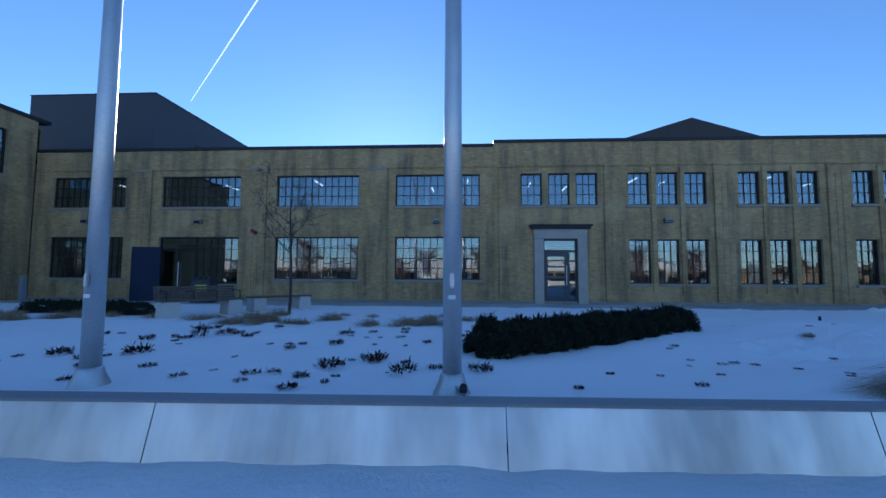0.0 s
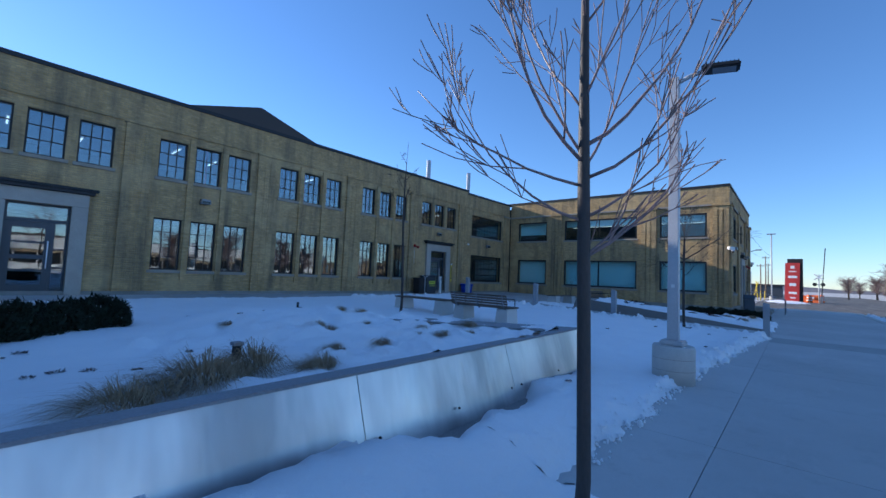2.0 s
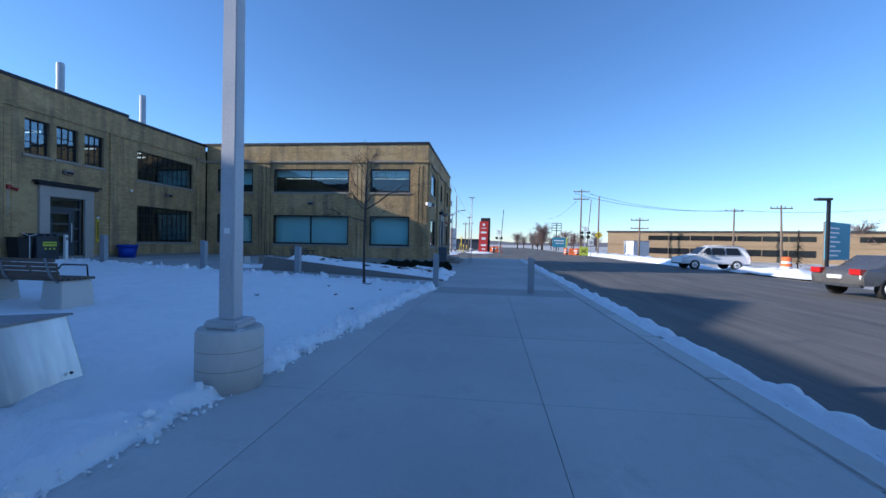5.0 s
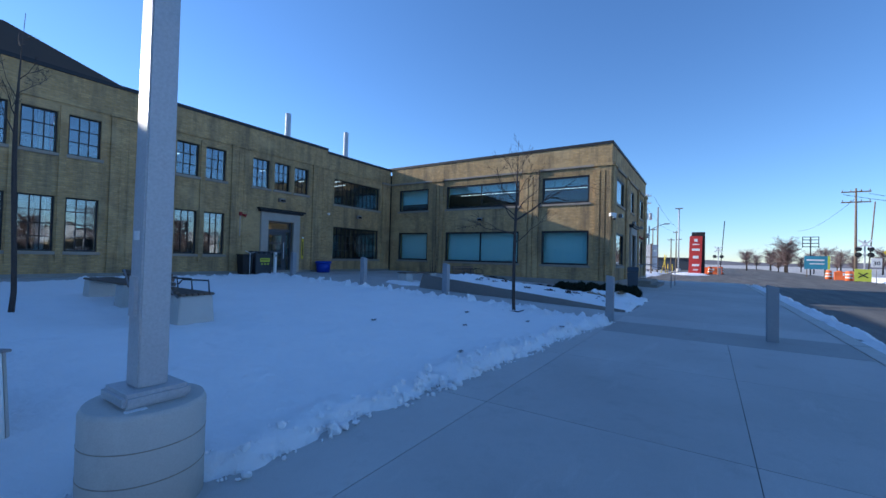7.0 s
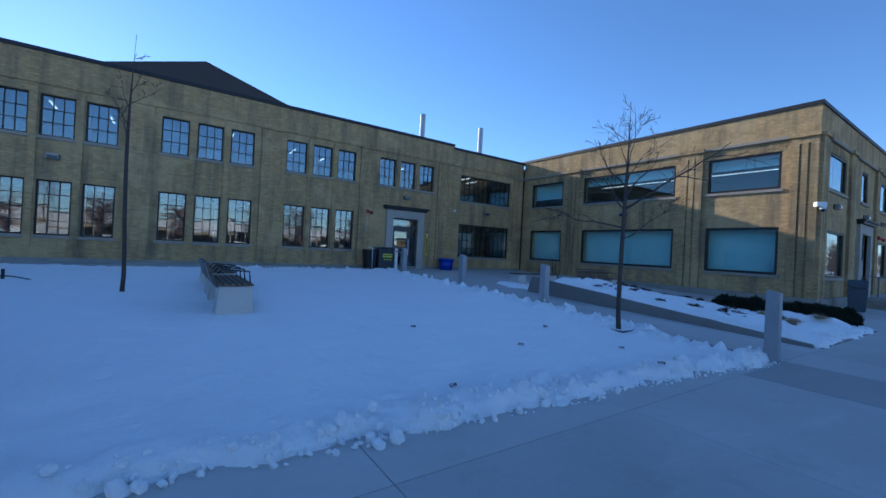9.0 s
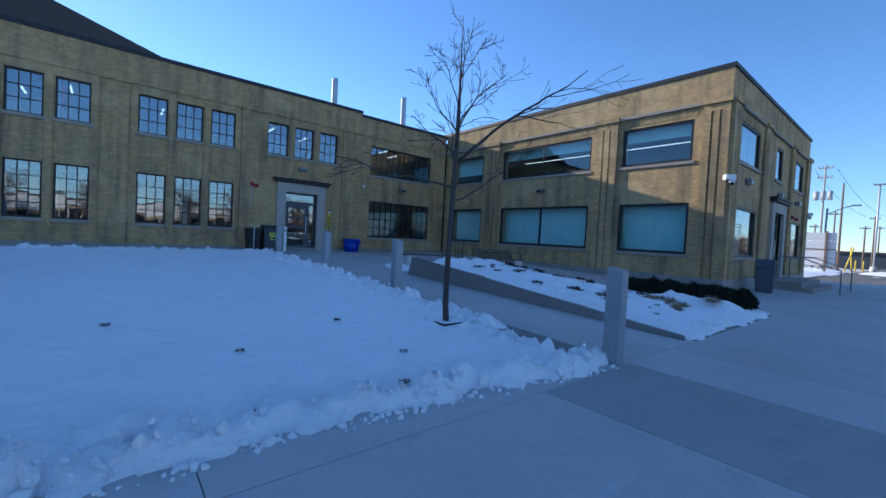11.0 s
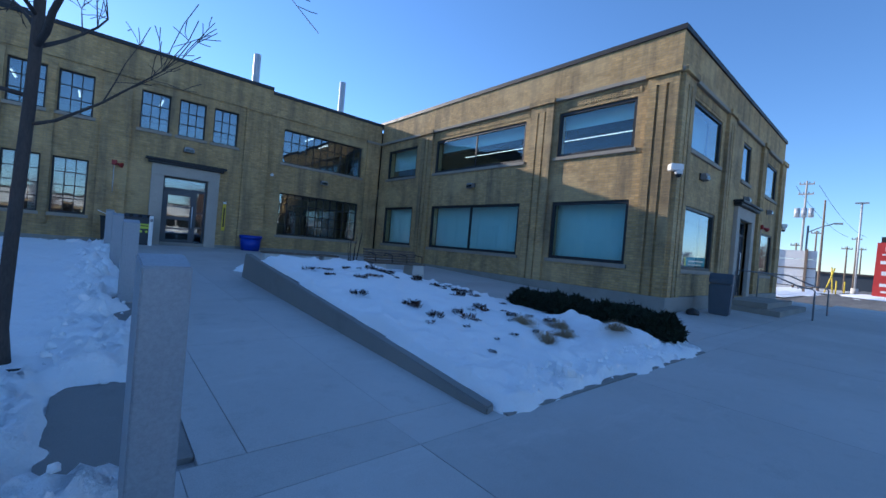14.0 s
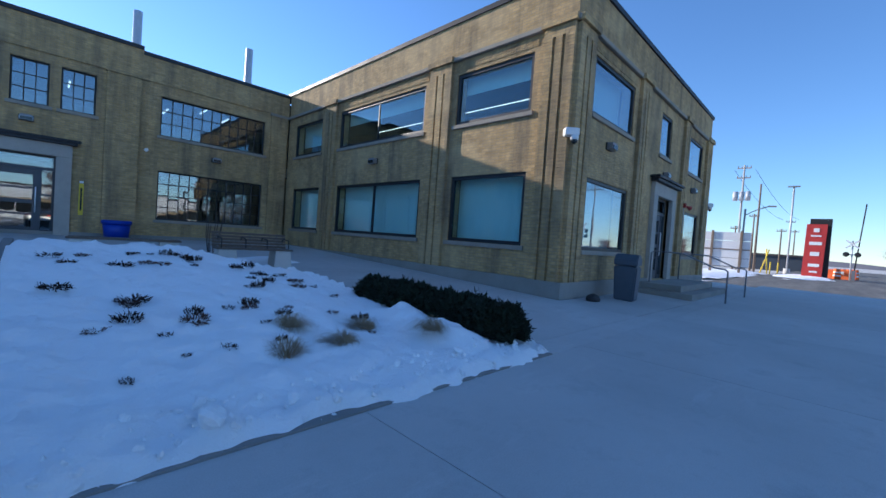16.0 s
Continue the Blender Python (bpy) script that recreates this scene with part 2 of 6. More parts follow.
BARK = simple("grey_brown_bark", (0.035, 0.029, 0.026), (0.085, 0.07, 0.062), 9, 0.85, relief=0.5, fine=90, stretch=(1, 1, 0.25))
MAPLEBARK = simple("smooth_grey_maple_bark", (0.026, 0.022, 0.02), (0.06, 0.05, 0.045), 9, 0.55, relief=0.5, fine=90, stretch=(1, 1, 0.25))
TWIG = simple("reddish_twig_bark", (0.13, 0.085, 0.078), (0.28, 0.205, 0.19), 6, 0.42)
YEW = simple("dark_yew_leaf", (0.004, 0.009, 0.003), (0.015, 0.025, 0.009), 4, 0.9, relief=0)
STRAW = simple("dry_grass_straw", (0.20, 0.145, 0.085), (0.40, 0.31, 0.19), 8, 0.9, relief=0)
DEADLEAF = simple("dead_leaf_dark", (0.008, 0.004, 0.003), (0.026, 0.012, 0.008), 10, 1.0, relief=0)
RUST = simple("rusty_leaf", (0.045, 0.017, 0.009), (0.10, 0.042, 0.022), 10, 0.8, relief=0)
BINBLUE = simple("blue_grey_bin_plastic", (0.05, 0.066, 0.09), (0.075, 0.095, 0.125), 3, 0.45, 0, 0.1)
PLASTIC_G = simple("dark_grey_plastic", (0.035, 0.04, 0.05), (0.05, 0.056, 0.066), 3, 0.5, 0, 0.1)
PLASTIC_B = simple("bright_blue_plastic", (0.008, 0.028, 0.30), (0.012, 0.04, 0.38), 3, 0.4, 0, 0.1)
BLACK = simple("matt_black", (0.012, 0.012, 0.013), (0.02, 0.02, 0.022), 4, 0.6)
YELLOW = simple("yellow_paint", (0.62, 0.46, 0.02), (0.72, 0.54, 0.04), 4, 0.5)
SIGNYEL = simple("lime_yellow_label", (0.55, 0.62, 0.05), (0.62, 0.68, 0.08), 4, 0.5)
REDP = simple("red_panel", (0.42, 0.025, 0.022), (0.52, 0.045, 0.035), 1.5, 0.5)
REDDK = simple("red_horn", (0.25, 0.015, 0.015), (0.32, 0.025, 0.02), 3, 0.45)
WHITEP = simple("white_paint", (0.72, 0.72, 0.71), (0.82, 0.82, 0.80), 2, 0.5)
WOODG = simple("weathered_bench_wood", (0.09, 0.07, 0.055), (0.17, 0.135, 0.105), 3, 0.75, fine=50, stretch=(6, 1, 6))
POLEWOOD = simple("pole_wood", (0.15, 0.11, 0.08), (0.25, 0.19, 0.14), 3, 0.85, stretch=(1, 1, 0.1))
BLUEDOOR = simple("navy_door_paint", (0.007, 0.014, 0.042), (0.012, 0.021, 0.056), 2, 0.7)
DOORGREY = simple("dark_grey_door_paint", (0.05, 0.058, 0.07), (0.07, 0.078, 0.09), 2, 0.4)
ORANGE = simple("orange_barrier", (0.75, 0.14, 0.03), (0.85, 0.20, 0.05), 3, 0.6)
FARBUFF = simple("far_buff_wall", (0.27, 0.195, 0.115), (0.36, 0.27, 0.165), 0.3, 0.85)
FARWHITE = simple("far_pale_wall", (0.55, 0.55, 0.55), (0.7, 0.7, 0.7), 0.3, 0.8)
TEALSIGN = simple("teal_hoarding", (0.05, 0.24, 0.36), (0.08, 0.32, 0.45), 0.6, 0.6)
RUBBER = simple("tyre_rubber", (0.015, 0.015, 0.016), (0.03, 0.03, 0.03), 6, 0.85)
CARWHITE = simple("silver_white_car_paint", (0.66, 0.66, 0.66), (0.72, 0.72, 0.72), 0.8, 0.35, 0.0, 0.0)
CARGREY = simple("grey_car_paint", (0.16, 0.155, 0.15), (0.2, 0.195, 0.19), 0.8, 0.22, 0.5, 0.0)
CARGLASS = simple("car_glass", (0.012, 0.014, 0.016), (0.02, 0.022, 0.024), 1, 0.05, 0, 0)
TAIL = simple("tail_lamp_red", (0.4, 0.01, 0.01), (0.5, 0.02, 0.02), 1, 0.2, 0, 0)

# ---- building helpers ----
rng = random.Random(7)


def box(bm, x0, x1, y0, y1, z0, z1):
    v = [bm.verts.new(p) for p in ((x0, y0, z0), (x1, y0, z0), (x1, y1, z0), (x0, y1, z0), (x0, y0, z1), (x1, y0, z1), (x1, y1, z1), (x0, y1, z1))]
    for f in ((0, 3, 2, 1), (4, 5, 6, 7), (0, 1, 5, 4), (1, 2, 6, 5), (2, 3, 7, 6), (3, 0, 4, 7)):
        bm.faces.new([v[i] for i in f])
    return v


def tube(bm, pts, radii, n=8, caps=True):
    """A tapered tube along the points."""
    rings = []
    for i, p in enumerate(pts):
        p = Vector(p)
        d = (Vector(pts[min(i + 1, len(pts) - 1)]) - Vector(pts[max(i - 1, 0)])).normalized()
        side = d.cross(Vector((0.31, 0.95, 0.05)) if abs(d.y) < 0.9 else Vector((1, 0, 0))).normalized()
        up = d.cross(side)
        rings.append([bm.verts.new(p + (side * math.cos(a) + up * math.sin(a)) * radii[i]) for a in (2 * math.pi * k / n for k in range(n))])
    for a, b in zip(rings, rings[1:]):
        for k in range(n):
            bm.faces.new((a[k], a[(k + 1) % n], b[(k + 1) % n], b[k])).smooth = True
    if caps:
        bm.faces.new(list(reversed(rings[0])))
        bm.faces.new(rings[-1])


def prism(bm, outline, z0, z1, top=None):
    """A closed outline in plan, drawn upright; top: another outline for the upper edge."""
    lo = [bm.verts.new((x, y, z0)) for x, y in outline]
    hi = [bm.verts.new((x, y, z1)) for x, y in (top or outline)]
    n = len(lo)
    for k in range(n):
        bm.faces.new((lo[k], lo[(k + 1) % n], hi[(k + 1) % n], hi[k]))
    bm.faces.new(list(reversed(lo)))
    bm.faces.new(hi)


def profile(bm, pts, y0, y1):
    """A closed outline in x and z, drawn along y."""
    a = [bm.verts.new((x, y0, z)) for x, z in pts]
    b = [bm.verts.new((x, y1, z)) for x, z in pts]
    n = len(a)
    for k in range(n):
        bm.faces.new((a[k], a[(k + 1) % n], b[(k + 1) % n], b[k]))
    bm.faces.new(list(reversed(a)))
    bm.faces.new(b)


def mesh_of(name, bm, material, bevel=0.0):
    if bevel:
        bmesh.ops.bevel(bm, geom=list(bm.edges), offset=bevel, segments=2, affect="EDGES", clamp_overlap=True)
    bmesh.ops.recalc_face_normals(bm, faces=bm.faces)
    me = bpy.data.meshes.new(name)
    bm.to_mesh(me)
    bm.free()
    me.materials.append(material)
    return me


def part(name, bm, material, parent=None, label="", bevel=0.0, m=None):
    ob = new(name, mesh_of(name, bm, material, bevel))
    if parent:
        ob.parent = parent
    if m is not None:
        ob.matrix_basis = m
    return tagged(ob, label)


def piece(name, me, parent, m):
    ob = new(name, me)
    ob.parent = parent
    ob.matrix_basis = m
    return ob


def thing(name, m, label="", category="", group="", kind=""):
    ob = new(name)
    ob.empty_display_size = 0.2
    ob.matrix_basis = m
    return tagged(ob, label, category, group, kind)


def boxes(*dims):
    bm = bmesh.new()
    for d in dims:
        box(bm, *d)
    return bm


def rod(*pts, r=0.01, n=8):
    bm = bmesh.new()
    tube(bm, pts, [r] * len(pts), n)
    return bm


def rise(y):
    """Height of the ground in the forecourt, which climbs from the pavement to the building."""
    return 0.40 * min(1.0, max(0.0, (y + 15.6) / 12.6))


def wall_with_openings(name, u0, u1, z0, z1, depth, holes, material, m, parent=None):
    """A wall in its own plane, outer face at 0, with openings cut right through."""
    us = sorted({u0, u1, *(h[0] for h in holes), *(h[1] for h in holes)})
    zs = sorted({z0, z1, *(h[2] for h in holes), *(h[3] for h in holes)})

    def solid(i, k):
        if not (0 <= i < len(us) - 1 and 0 <= k < len(zs) - 1):
            return False
        cu, cz = (us[i] + us[i + 1]) / 2, (zs[k] + zs[k + 1]) / 2
        return not any(a < cu < b and c < cz < d for a, b, c, d in holes)

    bm = bmesh.new()
    cache = {}

    def v(u, d, z):
        key = (u, d, z)
        if key not in cache:
            cache[key] = bm.verts.new(key)
        return cache[key]

    for i in range(len(us) - 1):
        for k in range(len(zs) - 1):
            if not solid(i, k):
                continue
            a, b, c, d = us[i], us[i + 1], zs[k], zs[k + 1]
            bm.faces.new((v(a, 0, c), v(b, 0, c), v(b, 0, d), v(a, 0, d)))
            bm.faces.new((v(a, depth, d), v(b, depth, d), v(b, depth, c), v(a, depth, c)))
            if not solid(i - 1, k):
                bm.faces.new((v(a, 0, d), v(a, depth, d), v(a, depth, c), v(a, 0, c)))
            if not solid(i + 1, k):
                bm.faces.new((v(b, 0, c), v(b, depth, c), v(b, depth, d), v(b, 0, d)))
            if not solid(i, k - 1):
                bm.faces.new((v(a, 0, c), v(a, depth, c), v(b, depth, c), v(b, 0, c)))
            if not solid(i, k + 1):
                bm.faces.new((v(a, 0, d), v(b, 0, d), v(b, depth, d), v(a, depth, d)))
    me = bpy.data.meshes.new(name)
    bm.to_mesh(me)
    bm.free()
    me.materials.append(material)
    ob = new(name, me)
    ob.matrix_basis = m
    ob.parent = parent
    return ob


window_count = [0]
pane_cache = {}


def pane_mesh(w, h, glass):
    key = (round(w, 3), round(h, 3), glass.name)
    if key not in pane_cache:
        pane_cache[key] = mesh_of("pane", boxes((0, w, 0, 0.006, 0, h)), glass)
    return pane_cache[key]


def window(m, u0, u1, z0, z1, cols, rows, glass, label, frame_w=0.05, bar=0.028, inset=0.13, sill=True, rowset=None):
    """A steel window of divided panes set back in its opening, with a sill. rowset: heights of bars as fractions."""
    window_count[0] += 1
    w = thing(f"window_{window_count[0]}", m @ pose(u0, 0, z0), label, "window", kind="structure")
    W, H = u1 - u0, z1 - z0
    f = frame_w
    fb = boxes((0, f, inset - 0.03, inset + 0.05, 0, H), (W - f, W, inset - 0.03, inset + 0.05, 0, H), (f, W - f, inset - 0.03, inset + 0.05, 0, f), (f, W - f, inset - 0.03, inset + 0.05, H - f, H))
    part("window_frame", fb, DARKFRAME, w)
    iw, ih = W - 2 * f, H - 2 * f
    cu = [f + iw * k / cols for k in range(cols + 1)]
    cz = [f + ih * r for r in (rowset or [k / rows for k in range(rows + 1)])]
    if cols * rows > 1:
        bb = bmesh.new()
        for u in cu[1:-1]:
            box(bb, u - bar / 2, u + bar / 2, inset - 0.012, inset + 0.03, f, H - f)
        for z in cz[1:-1]:
            box(bb, f, W - f, inset - 0.010, inset + 0.028, z - bar / 2, z + bar / 2)
        part("glazing_bars", bb, DARKFRAME, w)
    for k in range(cols):
        for r in range(len(cz) - 1):
            me = pane_mesh(cu[k + 1] - cu[k], cz[r + 1] - cz[r], glass)
            p = piece("pane", me, w, pose(cu[k], inset + 0.012, cz[r], rng.uniform(-0.25, 0.25), 0, rng.uniform(-0.25, 0.25)))
            p.visible_shadow = False
    if sill:
        part("window_sill", boxes((-0.08, W + 0.08, -0.06, inset - 0.035, -0.11, -0.004)), SILL, w, bevel=0.01)
    return w

# ---- ground ----
def sheet(name, x0, x1, y0, y1, step, height, material, label, category="ground", kind="structure", keep=None):
    """A gridded ground sheet, its height given by a function of the place."""
    nx, ny = max(1, round((x1 - x0) / step)), max(1, round((y1 - y0) / step))
    xs = [x0 + (x1 - x0) * i / nx for i in range(nx + 1)]
    ys = [y0 + (y1 - y0) * k / ny for k in range(ny + 1)]
    verts = [(x, y, height(x, y)) for y in ys for x in xs]
    faces = [(k * (nx + 1) + i, k * (nx + 1) + i + 1, (k + 1) * (nx + 1) + i + 1, (k + 1) * (nx + 1) + i) for k in range(ny) for i in range(nx)
             if keep is None or keep((xs[i] + xs[i + 1]) / 2, (ys[k] + ys[k + 1]) / 2)]
    me = bpy.data.meshes.new(name)
    me.from_pydata(verts, [], faces)
    me.update()
    for p in me.polygons:
        p.use_smooth = True
    me.materials.append(material)
    return tagged(new(name, me), label, category, kind=kind)


sheet("ground", -1500, 1500, -1500, 1500, 60, lambda x, y: -0.35, GROUND, "winter ground of dead grass and old snow")
sheet("road", -60, 190, -33.0, -20.55, 2.5, lambda x, y: -0.13, ASPH, "grey salt-stained asphalt car park road", "road")
sheet("forecourt", -30, 44, -20.3, 0.3, 0.7, lambda x, y: rise(y) - 0.03, JOINT, "compacted bed under the forecourt paving", "ground")

# ---- main building ----
def fluted(u0, u1, d0, d1, z0, z1, deep=0.05):
    """Boxes of a brick pier with two upright grooves, in the wall's own plane."""
    w, g = u1 - u0, 0.065
    e = (w - 2 * g) * 0.36
    return [(u0, u0 + e, d0, d1, z0, z1), (u0 + e + g, u1 - e - g, d0, d1, z0, z1), (u1 - e, u1, d0, d1, z0, z1), (u0 + e, u0 + e + g, d0 + deep, d1, z0, z1), (u1 - e - g, u1 - e, d0 + deep, d1, z0, z1), (u0, u1, d0, d1, z1, z1 + 0.22)]


Y_WALL = 0.0
MAIN = pose(0, Y_WALL, 0)
BAYS = [2.20, 6.55, 10.90, 15.28, 19.64]
LEFTW = [(-18.53, -15.11), (-13.45, -9.87), (-8.27, -4.64), (-3.07, 0.50)]
holes, wins = [], []
for n, b in enumerate(BAYS):
    for k in range(3):
        u = b + 1.13 * k
        holes.append((u, u + 0.87, 4.46, 5.81))
        wins.append((u, u + 0.87, 4.46, 5.81, 3, 3, None))
        if n not in (0, 4):
            holes.append((u, u + 0.87, 1.25, 3.05))
            wins.append((u, u + 0.87, 1.25, 3.05, 3, 4, None))
for n, (a, b) in enumerate(LEFTW):
    holes.append((a, b, 4.47, 5.82))
    wins.append((a, b, 4.47, 5.82, 12, 3, None))
    if n != 1:
        holes.append((a, b, 1.36, 3.16))
        wins.append((a, b, 1.36, 3.16, 12, 4, None))
ENTRY = (-13.47, -9.88, 0.42, 3.16)
D1 = (3.10, 4.47, 0.42, 3.06)
D2 = (20.46, 21.86, 0.34, 2.92)
holes += [ENTRY, D1, D2, (24.59, 28.38, 4.24, 5.68), (24.59, 28.38, 1.12, 2.95)]
wins += [(24.59, 28.38, 4.24, 5.68, 11, 3, None), (24.59, 28.38, 1.12, 2.95, 11, 4, None)]
left_h = [h for h in holes if h[1] < 1.0]
mid_h = [h for h in holes if 1.0 < h[0] < 24.0]
right_h = [h for h in holes if h[0] > 24.0]
building = thing("main_building", pose(0, 0, 0), "long two-storey worn buff brick factory building with steel windows", "building", kind="structure")
for nm, a, b, top, hs in (("wall", -19.4, 1.07, 6.98, left_h), ("wall", 1.07, 24.0, 7.12, mid_h), ("wall", 24.0, 29.4, 6.98, right_h)):
    wall_with_openings(nm, a, b, -0.1, top, 0.38, hs, BRICK, pose(0, 0.0 if a == 1.07 else 0.06, 0), building)
for a, b, top, y in ((-19.4, 1.07, 6.98, 0.06), (1.07, 24.0, 7.12, 0.0), (24.0, 29.4, 6.98, 0.06)):
    part("coping", boxes((a, b, y - 0.05, y + 0.45, top, top + 0.13)), COPING, building, "dark metal roof edge")
    part("string_course", boxes((a, b, y - 0.05, y - 0.002, 6.10, 6.17)), BRICK, building)
    part("plinth", boxes((a, b, y - 0.06, y - 0.002, 0.0, 0.52)), PLINTH, building)
PIERS = [(1.30, 2.10), (5.58, 6.33), (9.93, 10.66), (14.28, 15.02), (18.62, 19.40), (23.02, 23.95)]
for a, b in PIERS:
    part("pier", boxes(*fluted(a, b, -0.10, -0.002, 0.52, 5.83, 0.016), (a - 0.04, b + 0.04, -0.15, -0.002, 6.05, 6.13)), BRICK, building)
for a, b in [(-14.67, -13.88), (-9.46, -8.68), (-4.25, -3.42), (28.6, 29.3)]:
    part("pier", boxes(*fluted(a, b, -0.04, 0.058, 0.52, 5.8, 0.016)), BRICK, building)
    part("pier_cap", boxes((a - 0.05, b + 0.05, -0.07, 0.056, 6.02, 6.12)), SILL, building)
for b in BAYS[1:4]:
    for k in range(2):
        u = b + 1.13 * k + 0.87
        part("mullion_pier", boxes((u + 0.04, u + 0.22, -0.07, -0.002, 0.9, 6.0)), BRICK, building)
for u0, u1, z0, z1, c, r, g in wins:
    big = u1 - u0 > 2
    window(pose(0, 0.06 if (u0 < 1 or u0 > 24) else 0.0, 0), u0, u1, z0, z1, c, r, GLASS, "divided dark steel factory window with blue sky reflections" if not big else "wide dark steel factory window of many small panes")

# ---- wing ----
X_WING, Y_END = 29.4, -13.85
SIDE = pose(X_WING, 0, 0, 0, 0, -90)
END = pose(0, Y_END, 0)
side_w = [(0.75, 3.08, 1), (4.42, 9.15, 2), (10.42, 12.82, 1)]
side_h = [(a, b, z0, z1) for a, b, _ in side_w for z0, z1 in ((1.15, 2.88), (4.27, 5.64))]
end_w = [(30.36, 32.86), (38.25, 40.55)]
end_h = [(a, b, z0, z1) for a, b in end_w for z0, z1 in ((1.15, 2.85), (4.32, 5.66))] + [(35.22, 36.32, 4.34, 5.66), (35.1, 36.62, 0.36, 3.0)]
wing = thing("wing_building", pose(0, 0, 0), "buff brick wing with large square windows and plain parapet", "building", kind="structure")
wall_with_openings("wall", 0.062, 13.85, -0.1, 7.06, 0.38, side_h, BRICK, SIDE, wing)
wall_with_openings("wall", 29.782, 41.7, -0.1, 7.06, 0.38, end_h, BRICK, END, wing)
part("coping", boxes((29.36, 29.86, -13.9, 12.0, 7.06, 7.19), (29.86, 41.75, -13.9, -13.4, 7.06, 7.19)), COPING, wing, "dark metal roof edge")
part("string_course", boxes((29.30, 29.398, -13.95, -0.01, 6.0, 6.11), (29.398, 41.7, -13.95, -13.852, 6.0, 6.11)), SILL, wing, "weathered stone string course", 0.012)
part("plinth", boxes((29.30, 29.398, -13.85, -0.01, -0.1, 0.42), (29.30, 35.0, -13.95, -13.852, -0.1, 0.42), (36.8, 41.75, -13.95, -13.852, -0.1, 0.42)), PLINTH, wing)
for a, b in ((3.5, 4.25), (9.4, 10.25), (13.1, 13.85)):
    part("pier", boxes(*fluted(a, b, -0.10, -0.002, 0.42, 5.76), (a - 0.05, b + 0.05, -0.17, -0.002, 5.985, 6.13)), BRICK, wing, m=SIDE)
for a, b in ((29.4, 30.15), (33.15, 33.85), (37.6, 38.2), (40.95, 41.7)):
    part("pier", boxes(*fluted(a, b, -0.10, -0.002, 0.42, 5.76), (a - 0.05, b + 0.05, -0.17, -0.002, 5.985, 6.13)), BRICK, wing, m=END)
for a, b, c in side_w:
    window(SIDE, a, b, 1.15, 2.88, c, 1, GLASS_B, "large dark-framed window with pale blind drawn behind", 0.09, 0.09, 0.07)
    window(SIDE, a, b, 4.27, 5.64, c, 1, GLASS_B, "large dark-framed upper window with strip lights inside", 0.09, 0.05, 0.07)
for a, b in end_w:
    window(END, a, b, 1.15, 2.85, 1, 1, GLASS, "large dark-framed window reflecting the sky", 0.08, inset=0.06)
    window(END, a, b, 4.32, 5.66, 1, 1, GLASS, "large dark-framed upper window reflecting the sky", 0.08, inset=0.06)
window(END, 35.22, 36.32, 4.34, 5.66, 1, 1, GLASS, "narrow upper window over the side door", 0.08, inset=0.06)

# ---- rest of the buildings, closed round ----
lw = thing("west_wing_building", pose(0, 0, 0), "taller buff brick wing with dark roof edge", "building", kind="structure")
wall_with_openings("wall", -14.0, 0.0, -0.1, 8.4, 0.38, [(-2.9, -1.15, 5.7, 7.6), (-2.9, -1.15, 1.4, 3.2)], BRICK, pose(-19.4, 0, 0, 0, 0, 90), lw)
part("coping", boxes((-20.0, -19.33, -14.0, 0.5, 8.4, 8.56)), COPING, lw)
part("roof", boxes((-32.0, -20.0, -14.0, 0.5, 8.2, 8.4), (-32, -31.6, -14, 0.5, -0.1, 8.2), (-31.6, -19.8, -14.0, -13.6, -0.1, 8.2), (-31.6, -19.8, 0.45, 0.5, -0.1, 8.2)), BRICK, lw)
window(pose(-19.4, 0, 0, 0, 0, 90), -2.9, -1.15, 5.7, 7.6, 3, 3, GLASS, "dark steel window in the taller wing")
window(pose(-19.4, 0, 0, 0, 0, 90), -2.9, -1.15, 1.4, 3.2, 3, 3, GLASS, "dark steel window in the taller wing")
ph = thing("roof_penthouse", pose(0, 0, 0), "blue-grey metal-clad plant room on the roof", "building", kind="structure")
part("cladding", boxes((-23.4, -16.4, 3.0, 14.0, 6.8, 11.05)), CLAD, ph)
part("roof_edge", boxes((-23.43, -16.37, 2.97, 14.03, 11.05, 11.10)), COPING, ph)
part("louvre", boxes((-16.39, -16.36, 6.2, 7.4, 9.2, 9.35), (-16.39, -16.36, 7.3, 7.4, 8.0, 9.2)), BLACK, ph)
part("vent_box", boxes((-16.38, -16.1, 9.0, 9.4, 8.6, 8.9)), CLAD, ph)
gable = bmesh.new()
profile(gable, [(1.5, 6.9), (23.5, 6.9), (23.5, 7.05), (12.45, 10.4), (1.5, 7.05)], 5.9, 45.0)
part("main_roof_gable", gable, ROOFM, building, "dark low-pitched roof gable")
part("flat_roof", boxes((-31.5, 29.7, 0.40, 45, 6.55, 6.8), (29.75, 41.4, -13.5, 45, 6.55, 6.8)), ROOFM, building)
part("back_wall", boxes((-31.5, 41.6, 45, 45.4, -0.1, 6.9), (41.25, 41.65, -13.45, 45, -0.1, 6.9), (-19.9, -19.5, 0.52, 45, -0.1, 6.5)), BRICK, building)
# Partition, floors and ceilings carry their dimness as dark colour.
part("room_back", boxes((-19.2, 29.4, 9.0, 9.2, 0, 6.5), (34.0, 34.2, -13.4, 9.0, 0, 6.5)), INNER, building, "interior partition with dimness put into its colour")
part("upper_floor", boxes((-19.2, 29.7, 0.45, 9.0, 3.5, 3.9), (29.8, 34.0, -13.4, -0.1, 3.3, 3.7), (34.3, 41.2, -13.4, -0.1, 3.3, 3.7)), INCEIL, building)
